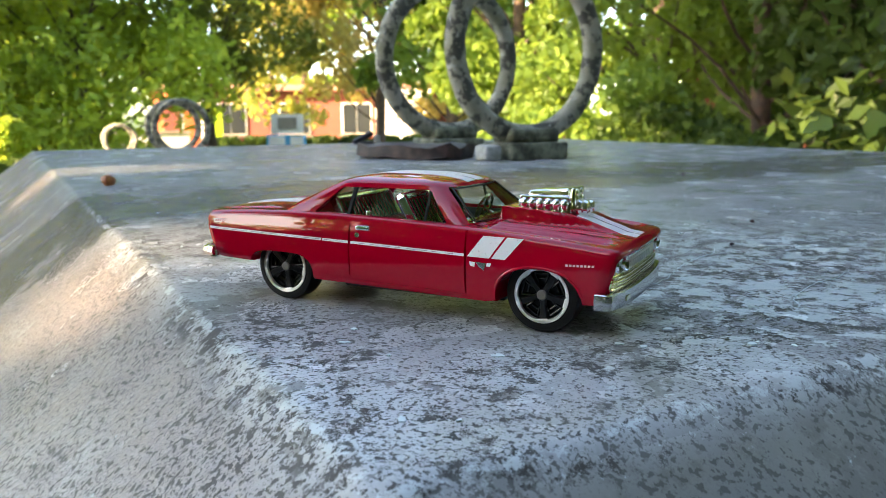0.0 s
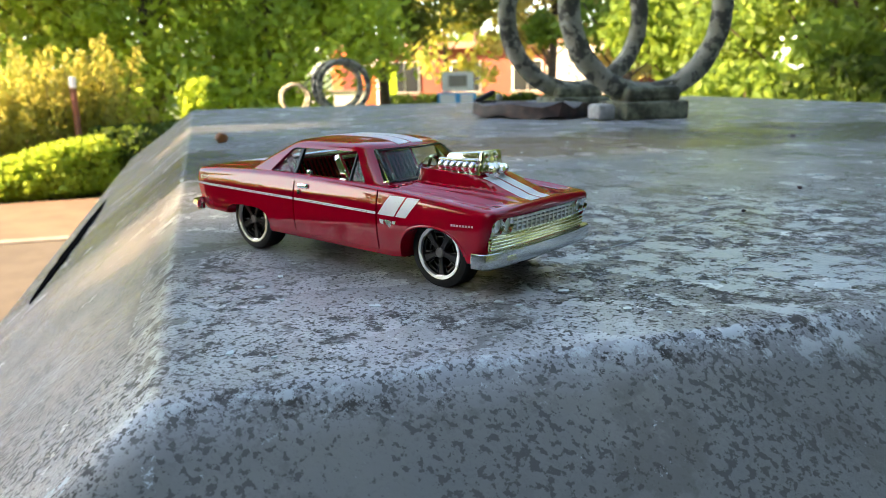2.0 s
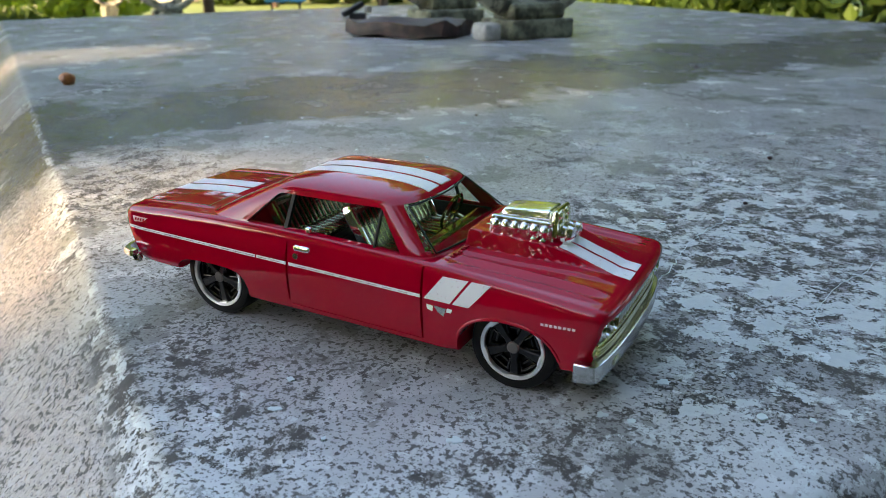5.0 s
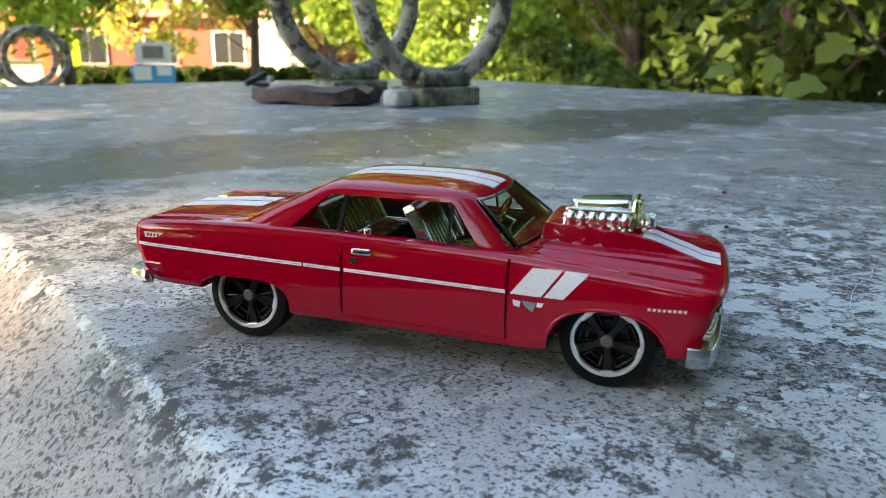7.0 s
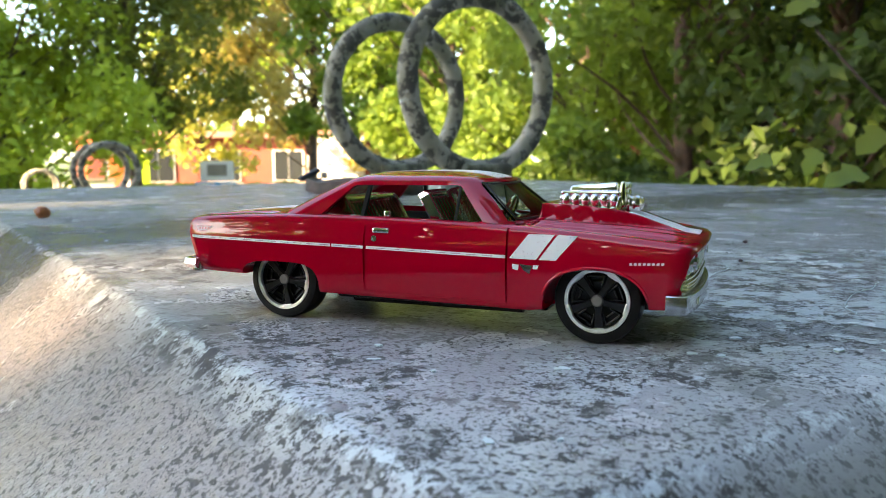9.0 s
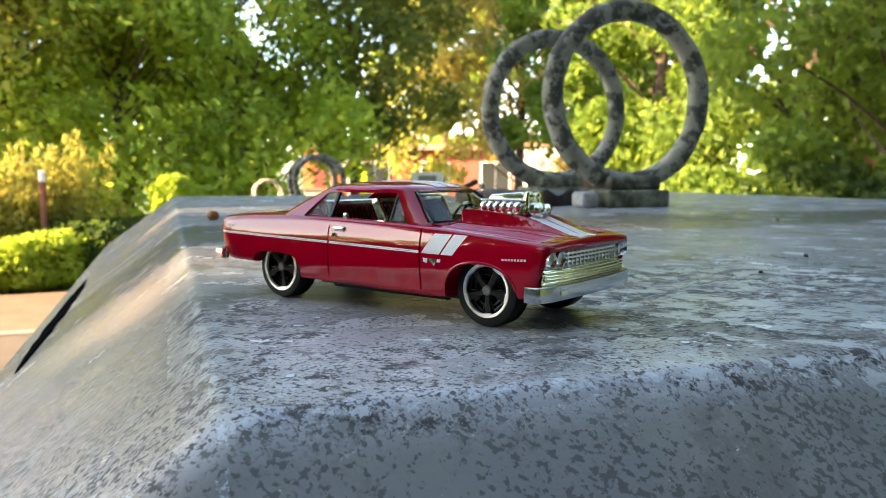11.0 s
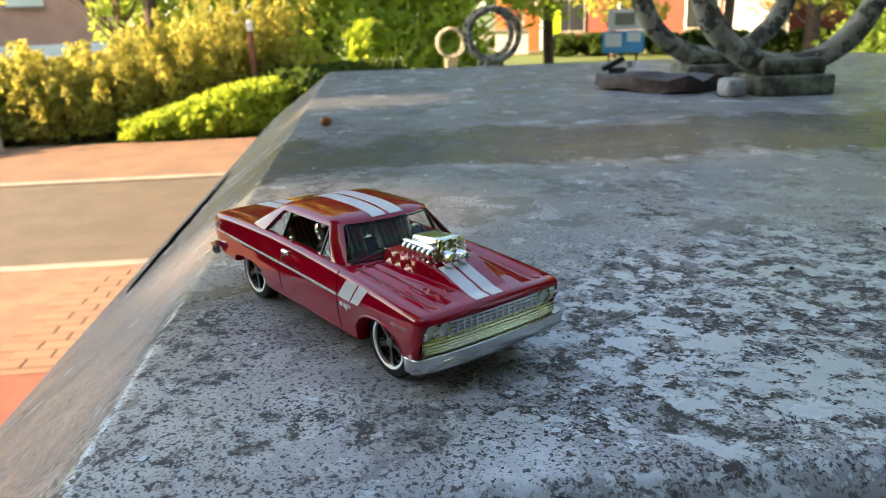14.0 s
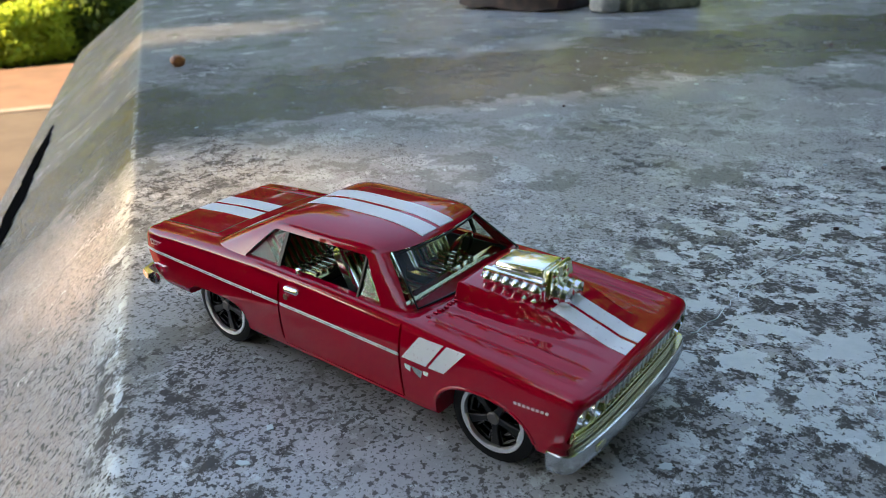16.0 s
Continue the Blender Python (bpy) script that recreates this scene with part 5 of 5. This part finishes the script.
# the wood's edge far behind all, with an unseen arc added for dark reflections
def far_wood():
    rng = random.Random(77)

    def shape(r):
        az = r.uniform(-40, 320)
        d = r.uniform(44, 54)
        top = 7 + 3.5 * noise.noise(Vector((az * 0.09, 0, 3))) + 1.5 * noise.noise(Vector((az * 0.4, 5, 3)))
        if 27 < az < 45:
            top = min(top, 3.6)
        if 76 < az < 92:
            top = min(top, 4.2)
        return at(az, d, GROUND + top * math.sqrt(r.random()))
    th = tagged(new("far_wood"), "far belt of green trees behind the houses", "wood", kind="stuff")
    leaf_part("foliage", leaves(52000, shape, 0.34, 78), LEAF_MID, th)


far_wood()
# unseen crown added over the walker to keep sky light off the near slope
tree(242, 2.7, 7.2, 2.5, LEAF_DARK, 68, "unseen broad tree added to darken the near slope", 22000, 0.09, 0.48)
# unseen bushes added so the flank doesn't reflect the sunlit pavement
for k in range(6):
    shrub(at(120 + k * 10, 3.5, GROUND), (0.6, 0.6, 1.7), LEAF_DARK, 160 + k, "unseen dark bush added to darken car reflections", 2600, 0.07, group="bushes by the pillar")
# olive conifers behind the far path
rng = random.Random(9)
for k in range(44):
    az = 92 - k * 0.66
    p = at(az, 12.7 + rng.uniform(-0.6, 0.7), GROUND)
    hgt = (1.45 if az > 80 else 1.45 + (80 - az) * 0.05) + rng.uniform(-0.12, 0.18) + (0.25 if k in (37, 42) else 0)
    spray_bush(p, 0.55, hgt, 120 + k)
for k in range(9):
    shrub(at(73.0 - k * 1.05, 11.35 + rng.uniform(-0.15, 0.1), GROUND), (0.50, 0.50, 0.34 + 0.055 * k + rng.uniform(-0.04, 0.04)), LEAF_HEDGE, 40 + k, "bright green low hedge bush by the road", 2600, 0.040, group="low hedge")
# the dark leaf colour stands for shade at the hedge's end
for k in range(4):
    shrub(at(62.5 - k * 2.0, 11.8 + k * 0.5, GROUND), (0.7, 0.7, 0.85), LEAF_DARK, 50 + k, "low shrub coloured dark for shade beside the hedge", 2200, 0.06)
shrub(at(57.2, 14, GROUND), (0.45, 0.45, 1.5), LEAF_HEDGE, 57, "bright lime green garden shrub", 2600, 0.06)
for k in range(7):
    shrub(at(21 - k * 2.6, 7.6 - 0.25 * k, GROUND), (0.75, 0.75, 1.45 + 0.15 * math.sin(k * 2)), LEAF_GARDEN if k < 4 else LEAF_DARK, 70 + k, "leafy green garden shrub under trees", 3000, 0.05)
post = thing("street_post", "reddish brown post with a white top", "post", at(65.4, 11.9, GROUND))
part("pole", tube(0.045, 1.42, (0, 0, 0.71), "z", 16), RUST, post)
part("cap", tube(0.047, 0.16, (0, 0, 1.48), "z", 16, None, None, 0.01), WHITEWALL, post)
post = thing("street_post", "slim white post beside the path", "post", at(82.3, 11.2, GROUND))
part("pole", tube(0.025, 1.05, (0, 0, 0.525), "z", 16), KERB, post)
part("cap", tube(0.03, 0.05, (0, 0, 1.07), "z", 16), WHITEWALL, post)


# ---- houses ----
def window(parent, x, z, w, h, frame_material=WHITEWALL, y=0.0, pane=PANE):
    wd = part("window", box((w + 0.10, 0.10, h + 0.10), (x, y - 0.02, z), 0.01), frame_material, parent)
    part("pane", box((w / 2 - 0.05, 0.04, h), (x - w / 4, y - 0.075, z)), pane, wd)
    part("pane", box((w / 2 - 0.05, 0.04, h), (x + w / 4, y - 0.075, z)), pane, wd)
    part("sill", box((w + 0.3, 0.16, 0.06), (x, y - 0.1, z - h / 2 - 0.11)), KERB, wd)


house = thing("brick_house", "long low red brick house behind a hedge", "house", at(34, 33, GROUND), 36)
part("wall", box((17, 6, 2.5), (1.0, 3, 1.25)), BRICK, house)
part("roof", prism([(-7.9, 2.5), (9.9, 2.5), (9.5, 2.75), (-7.5, 2.75)], -0.4, 6.4, "y"), BROWN, house)
for x in (-5.0, -2.4, 0.2, 6.2):
    window(house, x, 1.35, 1.2, 1.2)
part("door", box((1.0, 0.1, 2.1), (-6.6, -0.03, 1.05)), WHITEWALL, house, "white house door")
part("pillar", box((0.7, 0.3, 2.6), (-7.7, -0.15, 1.3)), ORANGE_PAINT, house)
garage = thing("garage", "cream white sunlit garage front", "garage", at(30.2, 31.5, GROUND), 30)
part("wall", box((2.3, 3.0, 2.6), (0, 1.5, 1.3)), WHITEWALL, garage)
part("door", box((1.9, 0.08, 2.0), (0, -0.02, 1.0)), WHITEWALL, garage)
part("roof", box((2.6, 3.2, 0.15), (0, 1.5, 2.68)), BROWN, garage)
for k, (az, m, label) in enumerate(((45.3, ORANGE_PAINT, "orange painted panel by the house"), (43.8, LIME, "lime green painted panel by the house"), (46.6, BRICK, "red painted panel by the house"))):
    panel = thing("panel", label, "panel", at(az, 31, GROUND), az)
    part("board", box((0.62, 0.08, 1.7), (0, 0, 0.95), 0.01), m, panel)
    part("foot", box((0.7, 0.3, 0.1), (0, 0, 0.05)), KERB, panel)
board = thing("notice_board", "white and blue notice board on two legs", "notice board", at(38.8, 21, GROUND), 39)
part("panel", box((1.05, 0.06, 0.55), (0, 0, 0.72), 0.01), BLUE, board)
part("poster", box((0.42, 0.02, 0.34), (-0.25, -0.045, 0.78)), WHITEWALL, board)
part("poster", box((0.34, 0.02, 0.22), (0.27, -0.045, 0.84)), WHITEWALL, board)
part("header", box((0.85, 0.05, 0.52), (0.03, 0, 1.28), 0.01), WHITEWALL, board, "white upper panel")
part("screen", box((0.50, 0.02, 0.30), (0.03, -0.04, 1.30)), KERB, board)
for s in (-0.35, 0.35):
    part("leg", box((0.06, 0.06, 0.46), (s, 0.03, 0.22)), DARK, board)
for k in range(9):
    shrub(at(43 - k * 2.3, 28.5, GROUND), (0.75, 0.6, 0.75), LEAF_DARK, 90 + k, "dark green clipped hedge before the house", 1500, 0.09, group="house hedge")
wall = thing("garden_wall", "low white sunlit garden wall", "wall", at(50.5, 30, GROUND), 50)
part("panel", box((5.2, 0.2, 0.85), (0, 0, 0.42), 0.02), WHITEWALL, wall)
part("coping", box((5.3, 0.3, 0.08), (0, 0, 0.89), 0.01), KERB, wall)
pink = thing("brick_shed", "small pinkish red brick shed behind trees", "shed", at(5.5, 17, GROUND), 5)
part("wall", box((2.2, 2, 2.3), (0, 1, 1.15)), BRICK, pink)
part("roof", box((2.5, 2.4, 0.12), (0, 1, 2.36)), BROWN, pink)
part("door", box((0.7, 0.06, 1.8), (0.4, -0.02, 0.9)), WHITEWALL, pink)
brown = thing("brown_house", "brown flat-roofed house with a white roof edge", "house", at(85.3, 40, GROUND), 85)
part("wall", box((16, 8, 3.1), (0, 4, 2.2)), BROWN, brown)
part("roof", box((16.4, 8.4, 0.2), (0, 4, 3.85)), WHITEWALL, brown)
part("plinth", box((16.2, 8.2, 0.75), (0, 4, 0.4)), WHITEWALL, brown)
blind = mat("white_blind", (0.66, 0.66, 0.62), 0.4)
window(brown, 4.2, 2.9, 1.4, 0.8, pane=blind)
window(brown, -1.0, 2.9, 1.4, 0.8, pane=blind)


GAPS = [(0.165, -0.004, 0.044), (0.40, 0.006, 0.044), (0.27, 0.13, 0.030), (0.225, 0.155, 0.034)]


# unseen tree placed towards the sun; its crown keeps most sun off the cap
def shade_tree(pos, height, low, spread, count, seed):
    th = thing("shade_tree", "unseen leafy tree placed to shade the pillar", "tree", pos)
    rng = random.Random(seed)
    bm = bmesh.new()
    limb(bm, (0, 0, -0.2), (0.1, 0.1, height * 0.8), 0.16, 0.05, 10, 0.1)
    mid = (low + height) / 2
    for k in range(14):
        a = k * 2.4
        limb(bm, (0, 0, low * 0.9), (math.cos(a) * spread * 0.7, math.sin(a) * spread * 0.7, mid + rng.uniform(-0.8, 0.8)), 0.05, 0.012, 6, 0.2)
    part("trunk", bm, BARK, th, "", 60)

    def in_gap(q):
        """Gaps cut through the crown towards the sun, to put spots on the cap."""
        for u, v, r in GAPS:
            off = q - on_lid(u, v, min(0.0, v * 0.77))
            if (off - to_sun * off.dot(to_sun)).length < r + 0.02:
                return True
        return False

    def shape(r):
        while True:
            p = Vector((r.uniform(-1, 1), r.uniform(-1, 1), r.uniform(-1, 1)))
            q = Vector((p.x * spread, p.y * spread, mid + p.z * (height - low) / 2))
            if p.length < 0.85 + 0.3 * noise.noise(p * 2.1 + Vector((seed, 0, 0))) and not in_gap(q + pos):
                return q
    leaf_part("crown", leaves(count, shape, 0.10, seed), LEAF_MID, th)


shade_tree(Vector((-2.82, -5.28, GROUND)), 7.4, 2.4, 2.6, 16500, 5)


def street_tree():
    """Unseen, added so that its crown over the road shades the garden."""
    th = thing("shade_tree", "unseen leaning tree added to shade the garden", "tree", Vector((-1.7, -6.1, GROUND)))
    rng = random.Random(33)
    bm = bmesh.new()
    mid = Vector((-5.6, -3.6, 8.2)) - th.location
    limb(bm, (0, 0, -0.2), mid, 0.18, 0.05, 10, 0.3)
    for k in range(12):
        limb(bm, mid * rng.uniform(0.6, 0.95), mid + Vector((rng.uniform(-1.8, 1.8), rng.uniform(-1.8, 1.8), rng.uniform(-1.0, 1.4))), 0.05, 0.012, 6, 0.15)
    part("trunk", bm, BARK, th, "", 60)

    def shape(r):
        while True:
            p = Vector((r.uniform(-1, 1), r.uniform(-1, 1), r.uniform(-1, 1)))
            if p.length < 0.85 + 0.3 * noise.noise(p * 2.1):
                return mid + Vector((p.x * 3.4, p.y * 3.4, p.z * 2.5))
    leaf_part("crown", leaves(30000, shape, 0.12, 34), LEAF_MID, th)


street_tree()


# ---- vine that reaches over the cap's edge ----
def vine_leaf(bm, at_, ahead, up, size):
    """A lobed leaf, folded along its rib."""
    ahead, up = ahead.normalized(), up.normalized()
    side = ahead.cross(up).normalized()
    up = side.cross(ahead)
    half = [(0.0, 0.0), (0.02, 0.30), (0.30, 0.52), (0.42, 0.30), (0.72, 0.34), (1.0, 0.0)]
    mid = [bm.verts.new(at_ + ahead * (a * size) - up * (size * 0.25 * a * a)) for a, b in half]
    for s in (-1, 1):
        out = [bm.verts.new(at_ + ahead * (a * size) + side * (s * b * size) + up * (size * (0.18 * b - 0.25 * a * a))) if b else mid[i] for i, (a, b) in enumerate(half)]
        for i in range(len(half) - 1):
            quad = []
            for w in (mid[i], mid[i + 1], out[i + 1], out[i]):
                if w not in quad:
                    quad.append(w)
            if len(quad) > 2:
                bm.faces.new(quad if s < 0 else quad[::-1])


vine = thing("vine", "green vine shoot reaching over the cap edge", "vine")
stem = bmesh.new()
limb(stem, (0.46, 0.62, -0.30), (0.20, 0.60, 0.03), 0.003, 0.0018, 6, 0.03)
limb(stem, (0.30, 0.61, -0.05), (0.10, 0.56, 0.12), 0.002, 0.001, 6, 0.02)
part("stem", stem, BARK, vine)
rng = random.Random(21)
spots = [(0.075, 0.60, 0.022), (0.11, 0.61, 0.030), (0.14, 0.58, 0.012), (0.16, 0.63, 0.045), (0.20, 0.60, 0.028), (0.24, 0.64, 0.05), (0.28, 0.62, 0.02), (0.17, 0.60, -0.005),
         (0.23, 0.58, 0.0), (0.30, 0.66, 0.05), (0.33, 0.62, 0.0), (0.10, 0.60, 0.150)]
for x, y, z in spots:
    bm = bmesh.new()
    vine_leaf(bm, Vector((x, y, z)), Vector((rng.uniform(-1, 0.1), rng.uniform(-0.8, 0.2), rng.uniform(-0.5, 0.1))), Vector((rng.uniform(-.3, .3), -0.7, 1)), rng.uniform(0.020, 0.034))
    part("leaf", bm, LEAF_VINE, vine, "", 60)


# ---- single paving bricks beside the pillar ----
def paver_mesh(material):
    bm = bmesh.new()
    a, b, h, c = 0.102, 0.0495, 0.006, 0.004
    low = [bm.verts.new(on_dir(x, y, -0.01)) for x, y in ((-a, -b), (a, -b), (a, b), (-a, b))]
    mid = [bm.verts.new(on_dir(x, y, h - 0.003)) for x, y in ((-a, -b), (a, -b), (a, b), (-a, b))]
    top = [bm.verts.new(on_dir(x, y, h)) for x, y in ((-a + c, -b + c), (a - c, -b + c), (a - c, b - c), (-a + c, b - c))]
    for lo, hi in ((low, mid), (mid, top)):
        for i in range(4):
            bm.faces.new((lo[i], lo[(i + 1) % 4], hi[(i + 1) % 4], hi[i]))
    bm.faces.new(top)
    bmesh.ops.recalc_face_normals(bm, faces=bm.faces[:])
    me = bpy.data.meshes.new("paving_brick")
    bm.to_mesh(me)
    bm.free()
    me.materials.append(material)
    return me


def on_dir(x, y, z):
    return V * x + U * y + Vector((0, 0, z))


def brick_tone(name, a, b):
    m = mat(name, a, 0.85)
    n = Nodes(m)
    n.colour(n.mix(n.math("ADD", n.math("MULTIPLY", n.rand(), 0.6), n.math("MULTIPLY", n.noise(9, 4), 0.4)), a, b))
    return m


tan, redb = brick_tone("tan_brick", (0.22, 0.135, 0.086), (0.18, 0.108, 0.069)), brick_tone("red_brick_paver", (0.27, 0.073, 0.044), (0.22, 0.058, 0.037))
for parent_name, u0, u1, v0, v1, material in (("pavement", 3.42, 4.98, -1.9, 0.7, tan), ("red_pavement", 2.10, 3.34, -1.5, 0.5, redb)):
    me = paver_mesh(material)
    holder = bpy.data.objects[parent_name]
    rows = int((u1 - u0) / 0.105)
    cols = int((v1 - v0) / 0.21)
    for i in range(rows):
        for j in range(cols):
            ob = new("paving_brick", me)
            ob.parent = holder
            ob.location = on_lid(u0 + 0.0525 + i * 0.105, v0 + (j + 0.5 * (i % 2)) * 0.21 + 0.1, GROUND)
